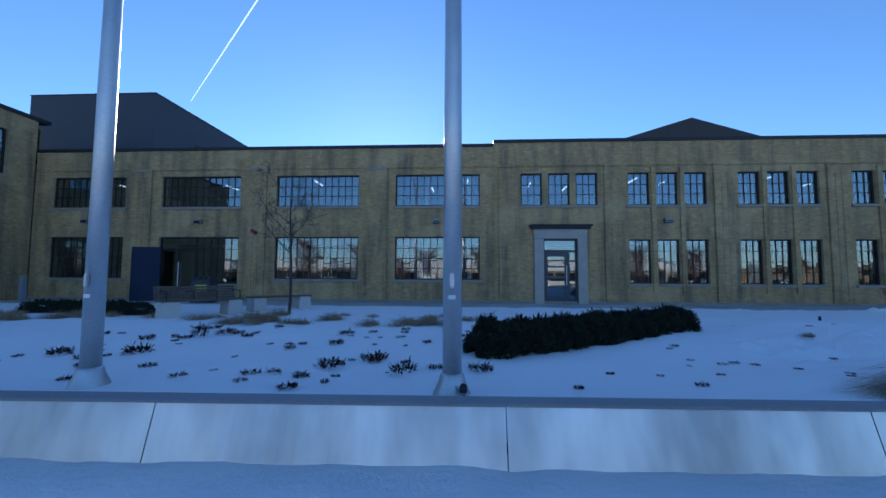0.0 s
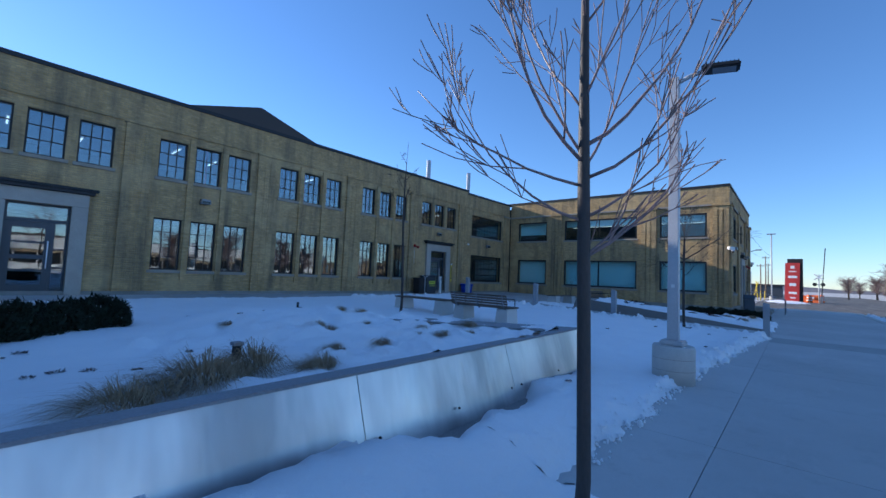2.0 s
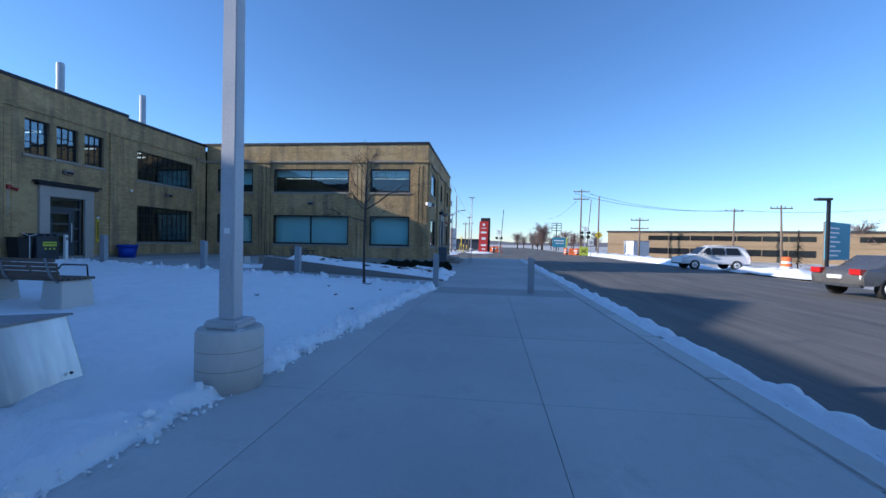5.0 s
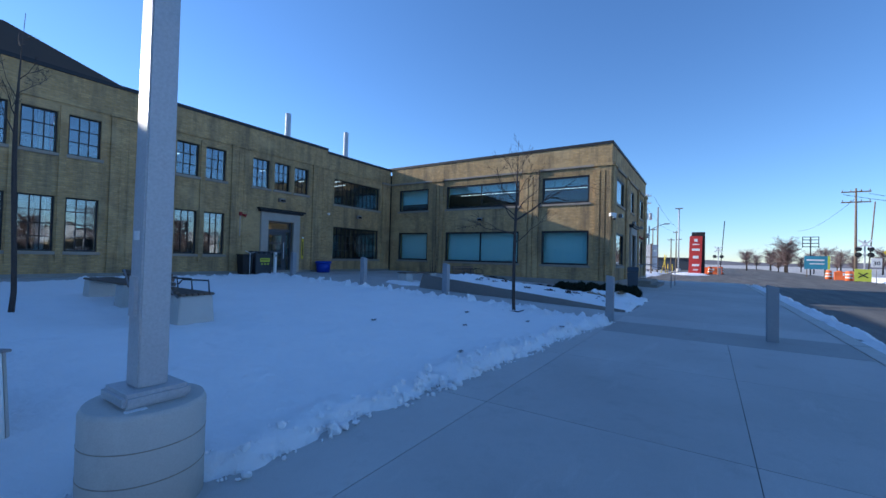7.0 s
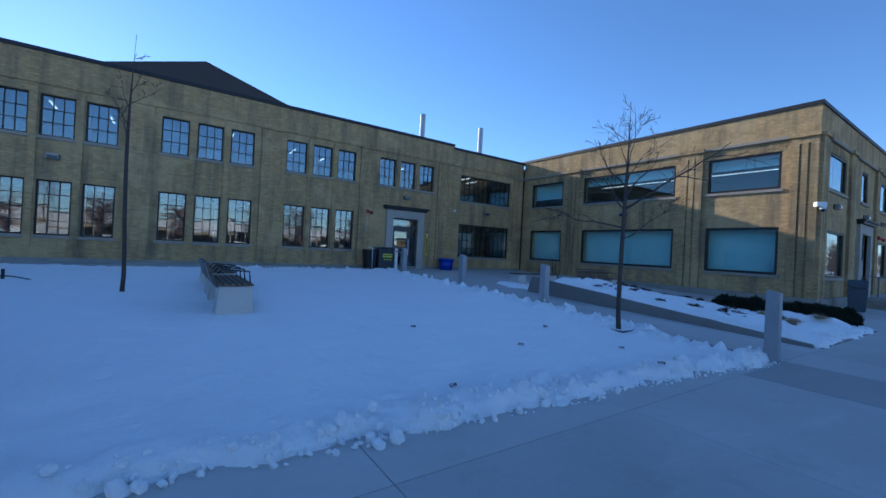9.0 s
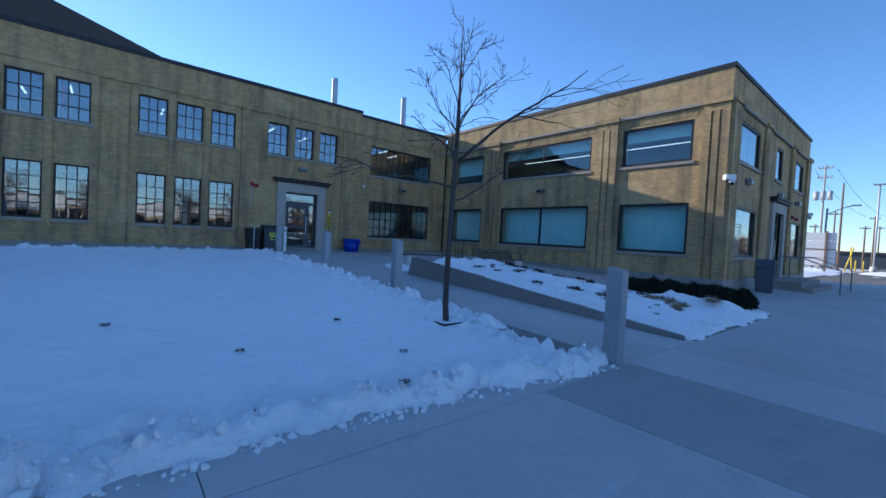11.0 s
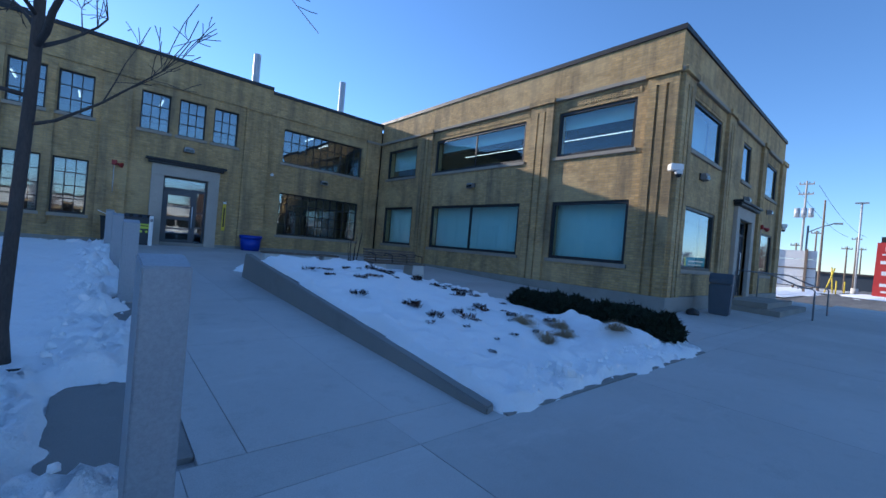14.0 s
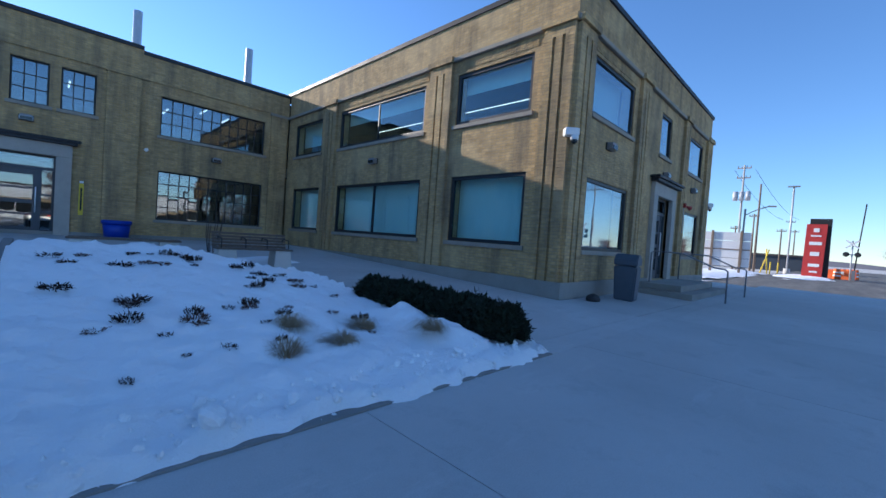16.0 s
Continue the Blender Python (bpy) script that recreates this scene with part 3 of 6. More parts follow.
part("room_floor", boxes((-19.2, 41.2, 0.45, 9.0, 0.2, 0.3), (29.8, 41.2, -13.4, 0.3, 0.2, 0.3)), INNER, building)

# ---- paving slabs ----
SLOPE = math.degrees(math.atan(0.40 / 12.6))
slab_cache = {}


def slab(parent, x0, x1, y0, y1, stone=WALK, gap=0.003):
    key = (round(x1 - x0, 2), round(y1 - y0, 2), stone.name, gap)
    if key not in slab_cache:
        w, h = key[:2]
        slab_cache[key] = mesh_of("slab", boxes((gap, w - gap, gap, h - gap, -0.09, 0.0)), stone, 0.002)
    tilt = SLOPE if -15.55 <= y0 and y1 <= -2.9 else 0.0
    piece("slab", slab_cache[key], parent, pose(x0, y0, rise(y0) + rng.uniform(0, 0.002), tilt, 0, 0))


pavement = thing("pavement", pose(0, 0, 0), "wide grey concrete slab pavement", "pavement", kind="structure")
cuts = [5.2, 7.4, 9.98, 12.5, 15.0, 17.57, 19.12, 20.3, 23.03, 26.2, 29.8, 33.0, 36.2, 39.4, 42.6, 45.8]
for x0, x1 in zip(cuts, cuts[1:]):
    stone = WALK2 if 17.5 < x0 and x1 < 19.5 else WALK
    for y0, y1 in (((-19.86, -18.04), (-18.04, -15.95)) if x0 < 17 else ((-19.86, -15.95),)):
        slab(pavement, x0, x1, y0, y1, stone, gap=0.0022)
    if x0 < 17:
        slab(pavement, x0, x1, -15.95, -14.72)
    else:
        slab(pavement, x0, x1, -15.95, -15.55, gap=0.0008)
ramp_path = thing("ramp_path", pose(0, 0, 0), "sloping concrete path up to the building door", "pavement", kind="structure")
for k in range(6):
    y0 = -15.549 + 2.1 * k
    slab(ramp_path, 19.43, 20.4, y0, y0 + 2.1, gap=0.0015)
    slab(ramp_path, 20.4, 21.2, y0, y0 + 2.1, gap=0.0015)
    slab(ramp_path, 19.2, 19.43, y0, y0 + 2.1, gap=0.0015)
for k in range(17):
    slab(ramp_path, -19.3 + 2.9 * k, -19.3 + 2.9 * (k + 1), -2.9, -0.06)
for k in range(6):
    y0 = -15.55 + 2.1 * k
    slab(ramp_path, 25.75, 27.5, y0, y0 + 2.1)
    slab(ramp_path, 27.5, 29.28, y0, y0 + 2.1)
    if y0 > -10:
        slab(ramp_path, 21.0, 23.4, y0, y0 + 2.1)
        slab(ramp_path, 23.4, 25.75, y0, y0 + 2.1)
for k in range(5):
    slab(ramp_path, 29.28 + 2.95 * k, 29.28 + 2.95 * (k + 1), -15.54, -13.97)
kerb = thing("kerb", pose(0, 0, 0), "pale concrete kerb along the car park", "kerb", kind="structure")
kerb_me = mesh_of("kerb_stone", boxes((0.006, 1.994, 0, 0.30, -0.3, 0.012)), CONC, 0.02)
for k in range(20):
    piece("kerb_stone", kerb_me, kerb, pose(5.0 + 2 * k, -20.17, 0))
part("base_strip", boxes((5.0, 45.0, -20.28, -20.175, -0.35, -0.06)), JOINT, kerb)

# ---- snow ----
def nz(x, y, s, seed=0.0):
    return noise.noise(Vector((x * s + seed, y * s - seed, seed * 1.7)))


def soft(a):
    a = min(1.0, max(0.0, a))
    return a * a * (3 - 2 * a)


def south_edge(x):
    return -15.25 - 0.42 * soft((x - 9.0) / 8.5) - 0.25 * soft((x - 16.5) / 2.3)


def lawn_depth(x, y):
    """Distance inside the snowy lawn, with a ragged edge."""
    d = min(y - south_edge(x), 19.08 + 0.14 * nz(0, y, 1.3, 8.0) - x, -2.75 - y, x + 26)
    if x < 5.72:
        d = min(max(d, 5.72 - x if y < -14.6 else d), y + 24)
    if 18.2 < x and -15.55 < y < -14.1:
        d = min(d, max(18.62 - x + 0.12 * nz(x, y, 3.0, 2.0), -15.42 - y, y + 14.30))
    wall = -13.9 + 0.034 * (x - 9.65)
    if -14.9 < y < wall + 0.1 and 3.4 < x < 9.1:
        d = min(d, wall + 0.15 - y - max(0.0, 1.0 * nz(x, 0, 0.75, 6.6) + 0.16) * soft((9.1 - x) / 0.8) * soft((x - 3.4) / 0.6))
    return d + 0.13 * nz(x, y, 2.3, 3.1) + 0.08 * nz(x, y, 6.5, 9.0)


def lawn_height(x, y):
    d = lawn_depth(x, y)
    near = max(0.0, 1 - abs(d - 0.25) / 0.55)
    near = near * (0.3 + 0.7 * soft((x - 10.8) / 3.5) + 0.5 * soft((x - 17.6) / 1.0))
    lumps = near * (0.13 * max(0, nz(x, y, 4.5, 1.3)) + 0.11 * max(0, nz(x, y, 9, 4.4)) + 0.09 * abs(nz(x, y, 15, 5.4))) * soft((d + 0.02) / 0.14)
    return rise(y) + 0.22 * soft((9.6 - x) / 5.5) * soft((y + 15.7) / 1.3) * soft((-12.9 - y) / 0.5) * soft(d / 0.4) - 0.035 + (0.10 + 0.03 * nz(x, y, 0.7, 2.0) + 0.026 * nz(x, y, 2.6, 7.0) + 0.012 * nz(x, y, 7.0, 7.7)) * soft(d / 0.16) + lumps


def bed_limit(y):
    return max(5.75, 9.35 - (y + 13.5) * 0.57)


def bed_front(x):
    """Inner edge of the planter's cap."""
    return -13.74 + 0.034 * (x - 9.65) + 0.13


def front_keep(x, y):
    return lawn_depth(x, y) > -0.05 and (y < bed_front(x) or x > bed_limit(y) - 0.1)


sheet("lawn_snow", 5.6, 19.5, -16.3, -2.4, 0.05, lawn_height, SNOW, "lumpy shaded snow lying on the lawn", "snow", keep=front_keep)
sheet("kerbside_snow", -26.0, 5.6, -24.0, -13.5, 0.11, lawn_height, SNOW, "thin snow in front of the metal planter wall", "snow", keep=front_keep)


def bed_height(x, y):
    d = min(-2.6 - y, 40) + 0.2 * nz(x, y, 1.5, 5.0)
    return 0.26 + 0.10 * soft((y + 12.8) / 4) + 0.20 * max(soft((x - 1.2) / 2.2) * soft((-11.2 - y) / 1.6), 1.35 * soft((x - 4.6) / 1.4) * soft((-7.6 - y) / 1.4)) + 0.12 * soft(d / 0.4) + 0.035 * nz(x, y, 0.8, 6.0) + 0.02 * nz(x, y, 2.7, 8.0) + soft((x - 3.6) / 0.8) * soft((-9.3 - y) / 0.8) * (0.14 * max(0, nz(x, y, 2.4, 3.0)) + 0.11 * nz(x, y, 4.6, 1.0))


sheet("planter_snow", -19.3, 9.9, -14.6, -2.2, 0.1, bed_height, SNOW, "uneven snow filling the long planter bed", "snow",
      keep=lambda x, y: x < bed_limit(y) and y > bed_front(x))


def tri_top(y):
    return 0.06 + 0.1 * (y + 15.9)


def ramp_side(y):
    """Outer face of the tapering ramp wall."""
    return 21.1 - 0.12 * (-9.0 - y) / 6.85


def tri_depth(x, y):
    return min(x - ramp_side(y) + 0.04, 25.6 - x, y + 15.96, -9.7 - y) + 0.10 * nz(x, y, 2.6, 2.2) + 0.06 * nz(x, y, 7, 4.2)


def tri_height(x, y):
    d = tri_depth(x, y)
    lumps = max(0, 1 - d / 0.7) * (0.09 * max(0, nz(x, y, 5, 1.9)) + 0.08 * max(0, nz(x, y, 11, 3.3))) * soft((d + 0.02) / 0.12)
    lumps += 0.17 * math.exp(-((x - 24.62 - 0.18 * nz(0, y, 1.1, 2.0)) / 0.24) ** 2) * soft((y + 15.75) / 0.3) * soft((-13.6 - y) / 0.6) * (1 + 0.5 * nz(x, y, 4.5, 8.8))
    fall = soft((25.7 - x) / 3.0)
    level = rise(y) + (tri_top(y) - rise(y)) * fall * (soft((y + 15.95) / 0.5) if y < -15.4 else 1.0)
    return level - 0.04 + (0.10 + 0.04 * nz(x, y, 1.0, 5.5) + 0.045 * nz(x, y, 3.2, 1.5) + 0.028 * nz(x, y, 7.0, 2.5) + 0.014 * nz(x, y, 15.0, 2.9)) * soft(d / 0.10) * soft((x - ramp_side(y) - 0.07) / 0.12) + lumps * soft((x - ramp_side(y) - 0.1) / 0.3)


sheet("triangle_bed_snow", 20.98, 25.9, -16.15, -9.5, 0.045, tri_height, SNOW, "trampled snow with dead plants in the raised bed", "snow",
      keep=lambda x, y: tri_depth(x, y) > -0.05 and x > ramp_side(y) + 0.085)


def bank_depth(x, y):
    return 0.30 + 0.10 * nz(x, 0, 0.9, 3.3) - abs(y + 20.45) + 0.10 * nz(x, y, 3.3, 4.1)


def bank_height(x, y):
    return -0.14 + (0.20 + 0.10 * nz(x, y, 2.2, 1.1) + 0.05 * nz(x, y, 6, 2.1)) * soft(bank_depth(x, y) / 0.28) + (0.1 if y > -20.28 else 0)


sheet("kerb_snow_bank", 6.0, 43.0, -21.0, -20.05, 0.075, bank_height, SNOW, "ridge of ploughed snow along the kerb", "snow", keep=lambda x, y: bank_depth(x, y) > -0.04)


def patch(name, cx, cy, rx, ry, z, h, label, seed, step=0.25):
    def dep(x, y):
        return 1 - math.hypot((x - cx) / rx, (y - cy) / ry) + 0.35 * nz(x, y, 1.6 / max(rx, ry) * 2, seed)
    sheet(name, cx - rx * 1.4, cx + rx * 1.4, cy - ry * 1.4, cy + ry * 1.4, step, lambda x, y: z(x, y) - 0.03 + h * soft(dep(x, y) / 0.4) * (1 + 0.6 * nz(x, y, 1.4, seed + 2)), SNOW, label, "snow", keep=lambda x, y: dep(x, y) > -0.03)


patch("footing_snow", 9.84, -15.26, 0.10, 0.05, lambda x, y: 0.562, 0.04, "small cap of snow on the lamp footing", 1.5, 0.03)
patch("door_snow", 22.2, -7.6, 1.1, 1.3, lambda x, y: rise(y), 0.13, "snow patch between the path and bench", 2.5, 0.09)
patch("bench_snow", 25.0, -7.6, 1.7, 0.9, lambda x, y: rise(y), 0.13, "snow patch round the small bench", 4.5, 0.09)
clods = bmesh.new()
for k in range(1150):
    if k < 760:
        x = rng.uniform(6.2, 19.0)
        y = south_edge(x) + rng.uniform(-0.10, 0.35) * rng.random() ** 0.5
    elif k < 980:
        x, y = 18.95 + rng.uniform(-0.45, 0.10), rng.uniform(-14.2, -6.0)
    else:
        x, y = rng.uniform(21.4, 25.5), -15.82 + rng.uniform(-0.1, 0.3)
    r = rng.uniform(0.008, 0.03) * (1 if rng.random() < 0.84 else 2.0) * (1.0 if x > 11 else 0.7)
    z = max((tri_height(x, y) if k >= 980 else lawn_height(x, y)) + r * 0.2, rise(y) + r * 0.3)
    made = bmesh.ops.create_icosphere(clods, subdivisions=1 if r < 0.03 else 2, radius=r, matrix=pose(x, y, z, rng.uniform(0, 90), rng.uniform(0, 90), 0) @ Matrix.Diagonal((rng.uniform(0.8, 1.4), rng.uniform(0.7, 1.2), rng.uniform(0.5, 0.9), 1)))
    for v in made["verts"]:
        v.co += noise.noise_vector(v.co * (0.9 / r)) * r * 0.45
cl = part("snow_clods", clods, SNOW, label="small lumps of broken snow along the cleared edges")
tagged(cl, category="snow", kind="stuff")

# ---- metal planter wall ----
PLANTER = pose(9.65, -13.74, 0.118, 0, 0, 1.95) @ pose(-10.16, 13.36, 0)
planter = thing("planter_wall", PLANTER, "brushed stainless steel planter wall with dark flat cap", "planter")
joints = [-24.8 + 2.318 * k for k in range(15)] + [10.12]
for a, b in zip(joints, joints[1:]):
    bm = bmesh.new()
    g = 0.004
    for x0, x1 in ((a + g, b - g),):
        v = [bm.verts.new(p) for p in ((x0, -13.54, -0.10), (x1, -13.54, -0.10), (x1, -13.33, 0.55), (x0, -13.33, 0.55), (x0, -13.51, -0.10), (x1, -13.51, -0.10), (x1, -13.30, 0.55), (x0, -13.30, 0.55))]
        for f in ((0, 1, 2, 3), (7, 6, 5, 4), (0, 3, 7, 4), (1, 5, 6, 2), (3, 2, 6, 7)):
            bm.faces.new([v[i] for i in f])
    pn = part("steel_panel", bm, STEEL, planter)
    for sx in (0.12, (b - a) / 2, b - a - 0.12):
        part("rivet", rod((a + sx, -13.525, 0.07), (a + sx, -13.508, 0.075), r=0.012), DARKFRAME, pn)
endp = bmesh.new()
prism(endp, [(10.12, -13.54), (10.14, -13.52), (8.62, -10.35), (8.6, -10.4)], -0.10, 0.55, [(10.12, -13.33), (10.14, -13.31), (8.42, -10.35), (8.4, -10.4)])
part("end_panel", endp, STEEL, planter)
cap = bmesh.new()
prism(cap, [(-25.0, -13.36), (10.16, -13.36), (8.45, -10.3), (8.0, -10.5), (9.35, -13.2), (-25.0, -13.2)], 0.55, 0.572)
part("cap", cap, CAPM, planter, "dull dark metal cap", 0.004)
edging = bmesh.new()
prism(edging, [(8.45, -10.35), (8.35, -10.42), (5.75, -5.9), (5.85, -5.83)], 0.1, 0.345)
part("edging", edging, CAPM, planter, "dark steel edging")

# ---- ramp wall and triangular bed ----
rw = thing("ramp_wall", pose(0, 0, 0), "low tapering concrete retaining wall beside the ramp", "wall", kind="structure")
bm = bmesh.new()
va = [bm.verts.new(p) for p in ((20.98, -15.86, -0.05), (21.1, -8.6, -0.05), (21.1, -8.85, 0.72), (20.98, -15.86, 0.055), (21.10, -15.82, -0.05), (21.22, -8.6, -0.05), (21.22, -8.85, 0.72), (21.10, -15.82, 0.055))]
for f in ((0, 1, 2, 3), (7, 6, 5, 4), (0, 3, 7, 4), (1, 5, 6, 2), (3, 2, 6, 7), (0, 4, 5, 1)):
    bm.faces.new([va[i] for i in f])
part("cast_wall", bm, RAMPC, rw, bevel=0.012)
part("back_wall", boxes((21.23, 22.9, -9.95, -9.75, -0.05, 0.66)), RAMPC, rw, bevel=0.012)
part("front_edge", boxes((21.11, 25.5, -15.95, -15.86, -0.08, 0.012)), RAMPC, rw)
strip_bed = thing("dark_paving_strip", pose(0, 0, 0), "dark damp paving strip between lawn and path", "pavement", kind="structure")
for k in range(4):
    slab(strip_bed, 18.58, 19.195, -15.46 + 1.5 * k, -13.96 + 1.5 * k, RAMPC, gap=0.004)

# ---- small building parts ----
def door(name, m, w, h, label, frame_mat, glazed=True):
    """A glazed door with transom, sidelight, mid rails and pull handle, in its own plane."""
    d = thing(name, m, label, "door", kind="structure")
    f = 0.06
    part("door_frame", boxes((0, f, 0.10, 0.2, 0, h), (w - f, w, 0.10, 0.2, 0, h), (f, w - f, 0.10, 0.2, h - f, h), (f, w - f, 0.10, 0.2, 2.1, 2.2), (w - 0.36, w - 0.3, 0.10, 0.2, 0, 2.1)), frame_mat, d)
    part("transom_pane", boxes((f, w - f, 0.14, 0.15, 2.2, h - f)), GLASS, d).visible_shadow = False
    part("sidelight_pane", boxes((w - 0.3, w - f, 0.14, 0.15, 0.12, 2.1)), GLASS, d).visible_shadow = False
    part("sidelight_rail", boxes((w - 0.3, w - f, 0.11, 0.19, 0, 0.12), (w - 0.3, w - f, 0.125, 0.17, 0.75, 0.80), (w - 0.3, w - f, 0.125, 0.17, 1.3, 1.35)), frame_mat, d)
    leaf = part("door_leaf", boxes((f, f + 0.13, 0.12, 0.17, 0.01, 2.09), (w - 0.5, w - 0.36, 0.12, 0.17, 0.01, 2.09), (f + 0.13, w - 0.5, 0.12, 0.17, 0.01, 0.28), (f + 0.13, w - 0.5, 0.12, 0.17, 1.92, 2.09),
                               (f + 0.13, w - 0.5, 0.125, 0.165, 0.66, 0.72), (f + 0.13, w - 0.5, 0.125, 0.165, 1.02, 1.14), (f + 0.13, w - 0.5, 0.125, 0.165, 1.48, 1.54)), frame_mat, d)
    for a, b in ((0.28, 0.66), (0.72, 1.02), (1.14, 1.48), (1.54, 1.92)):
        part("pane", boxes((f + 0.13, w - 0.5, 0.142, 0.15, a, b)), GLASS, leaf).visible_shadow = False
    part("handle", rod((w - 0.43, 0.07, 0.75), (w - 0.43, 0.05, 0.8), (w - 0.43, 0.05, 1.5), (w - 0.43, 0.07, 1.55), r=0.016), CHROME, leaf, "long steel pull handle")
    return d


door("door_1", pose(D1[0], 0, D1[2]), D1[1] - D1[0], D1[3] - D1[2], "glazed grey metal door with transom in stone surround", DOORGREY)
door("door_2", pose(D2[0], 0, D2[2]), D2[1] - D2[0], D2[3] - D2[2], "glazed dark grey entrance door with transom and sidelight", DOORGREY)
door("door_3", pose(35.1, Y_END, 0.36), 1.52, 2.64, "glazed grey side door above concrete steps", DOORGREY)


def surround(m, a, b, top, base):
    s = thing("door_surround", m, "plain grey limestone door surround with moulded cap", "surround", kind="structure")
    part("jamb", boxes((a - 0.38, a, -0.12, 0.09, base, top)), STONE, s, bevel=0.012)
    part("jamb", boxes((b, b + 0.38, -0.12, 0.09, base, top)), STONE, s, bevel=0.012)
    part("lintel", boxes((a - 0.38, b + 0.38, -0.12, 0.09, top + 0.002, top + 0.40)), STONE, s, bevel=0.012)
    part("cap", boxes((a - 0.5, b + 0.5, -0.24, -0.01, top + 0.405, top + 0.50), (a - 0.58, b + 0.58, -0.30, -0.01, top + 0.50, top + 0.58)), COPING, s, "dark weathered moulded cap", 0.015)
    part("threshold", boxes((a - 0.1, b + 0.1, -0.14, 0.2, base - 0.1, base + 0.02)), STONE, s)


surround(pose(0, 0, 0), D1[0], D1[1], D1[3], 0.36)
surround(pose(0, 0, 0), D2[0], D2[1], D2[3], 0.30)
surround(pose(0, Y_END, 0), 35.1, 36.62, 3.0, 0.30)


def wall_light(m):
    t = thing("wall_light", m, "small dark bronze wall light fitting", "wall light", "wall lights")
    part("back_plate", boxes((-0.17, 0.17, -0.025, -0.002, -0.09, 0.09)), BLACK, t)
    bm = bmesh.new()
    profile(bm, [(-0.16, -0.09), (0.16, -0.09), (0.16, 0.04), (0.12, 0.09), (-0.12, 0.09), (-0.16, 0.04)], -0.17, -0.026)
    part("housing", bm, CAPM, t, bevel=0.01)
    part("lens", boxes((-0.13, 0.13, -0.185, -0.171, -0.075, 0.02)), CARGLASS, t)
    return t


wl = wall_light(pose(-16.84, 0.06, 3.86))
for u in (-11.68, -1.32):
    copy_thing(wl, pose(u, 0.06, 3.82))
copy_thing(wl, pose(8.07, -0.07, 3.80))
copy_thing(wl, pose(21.16, 0, 3.98))
copy_thing(wl, pose(26.51, 0.06, 3.66))
copy_thing(wl, pose(X_WING, -6.8, 3.60, 0, 0, -90))
for u, z in ((31.4, 3.75), (35.85, 3.75), (39.3, 3.72)):
    copy_thing(wl, pose(u, Y_END, z))


def alarm_horn(m):
    t = thing("alarm_horn", m, "red fire alarm horn on the wall", "alarm", "alarm horns")
    part("box", boxes((-0.07, 0.07, -0.09, -0.002, -0.08, 0.08)), REDDK, t, bevel=0.01)
    bm = bmesh.new()
    tube(bm, [(0.03, -0.05, -0.02), (0.12, -0.12, -0.05), (0.2, -0.17, -0.08)], [0.03, 0.045, 0.09], 10)
    part("horn", bm, REDDK, t)
    part("conduit", rod((0, -0.012, -0.08), (0, -0.012, -1.0), r=0.012), GREYPAINT, t)
    return t


horn = alarm_horn(pose(-9.2, -0.03, 3.40))
copy_thing(horn, pose(19.05, -0.09, 3.10))
copy_thing(horn, pose(38.0, -13.95, 3.0))


def security_camera(m):
    t = thing("security_camera", m, "white dome security camera on bracket", "camera", "security cameras")
    part("bracket", boxes((-0.17, 0.13, -0.2, -0.002, 0.03, 0.19)), WHITEP, t, bevel=0.015)
    bm = bmesh.new()
    tube(bm, [(0.04, -0.14, 0.04), (0.04, -0.14, 0.0), (0.04, -0.14, -0.06)], [0.075, 0.09, 0.08], 14)
    part("body", bm, WHITEP, t)
    bm = bmesh.new()
    tube(bm, [(0.04, -0.14, -0.06), (0.04, -0.14, -0.11), (0.04, -0.14, -0.14)], [0.07, 0.058, 0.02], 14)
    part("dome", bm, CARGLASS, t, "dark smoked dome")


security_camera(pose(29.38, -13.88, 3.5, 0, 0, -45))
security_camera(pose(41.7, -13.9, 3.3, 0, 0, 30))
small = thing("dome_sensor", pose(24.2, 0.0, 3.62), "small white dome sensor on brick", "sensor")
part("dome", rod((0, 0.06, 0), (0, -0.05, 0), r=0.06, n=12), WHITEP, small)
ys = thing("yellow_marker_sign", pose(22.5, 0, 1.1), "narrow yellow vertical sign beside the door", "sign")
part("plate", boxes((-0.06, 0.06, -0.03, -0.002, 0, 1.05)), YELLOW, ys, bevel=0.006)
part("lettering", boxes((-0.025, 0.025, -0.034, -0.0305, 0.15, 0.9)), BLACK, ys, "dark unreadable vertical lettering")
part("cap_light", boxes((-0.05, 0.05, -0.05, -0.002, 1.06, 1.13)), WHITEP, ys)
for x0, y0 in ((24.3, 4.1), (28.8, 3.8)):
    st = thing("flue_stack", pose(x0, y0, 6.8), "bright metal flue stack on the roof", "chimney", "flue stacks")
    bm = bmesh.new()
    tube(bm, [(0, 0, 0), (0, 0, 1.2), (0, 0, 1.22), (0, 0, 3.2)], [0.21, 0.21, 0.165, 0.165], 16)
    part("pipe", bm, CHROME, st)
    bm = bmesh.new()
    tube(bm, [(0, 0, 1.15), (0, 0, 1.25)], [0.25, 0.19], 16)
    part("collar", bm, CHROME, st)
    part("stay", rod((0.16, 0, 1.6), (0.9, 0.3, 0.0), r=0.02), CHROME, st)

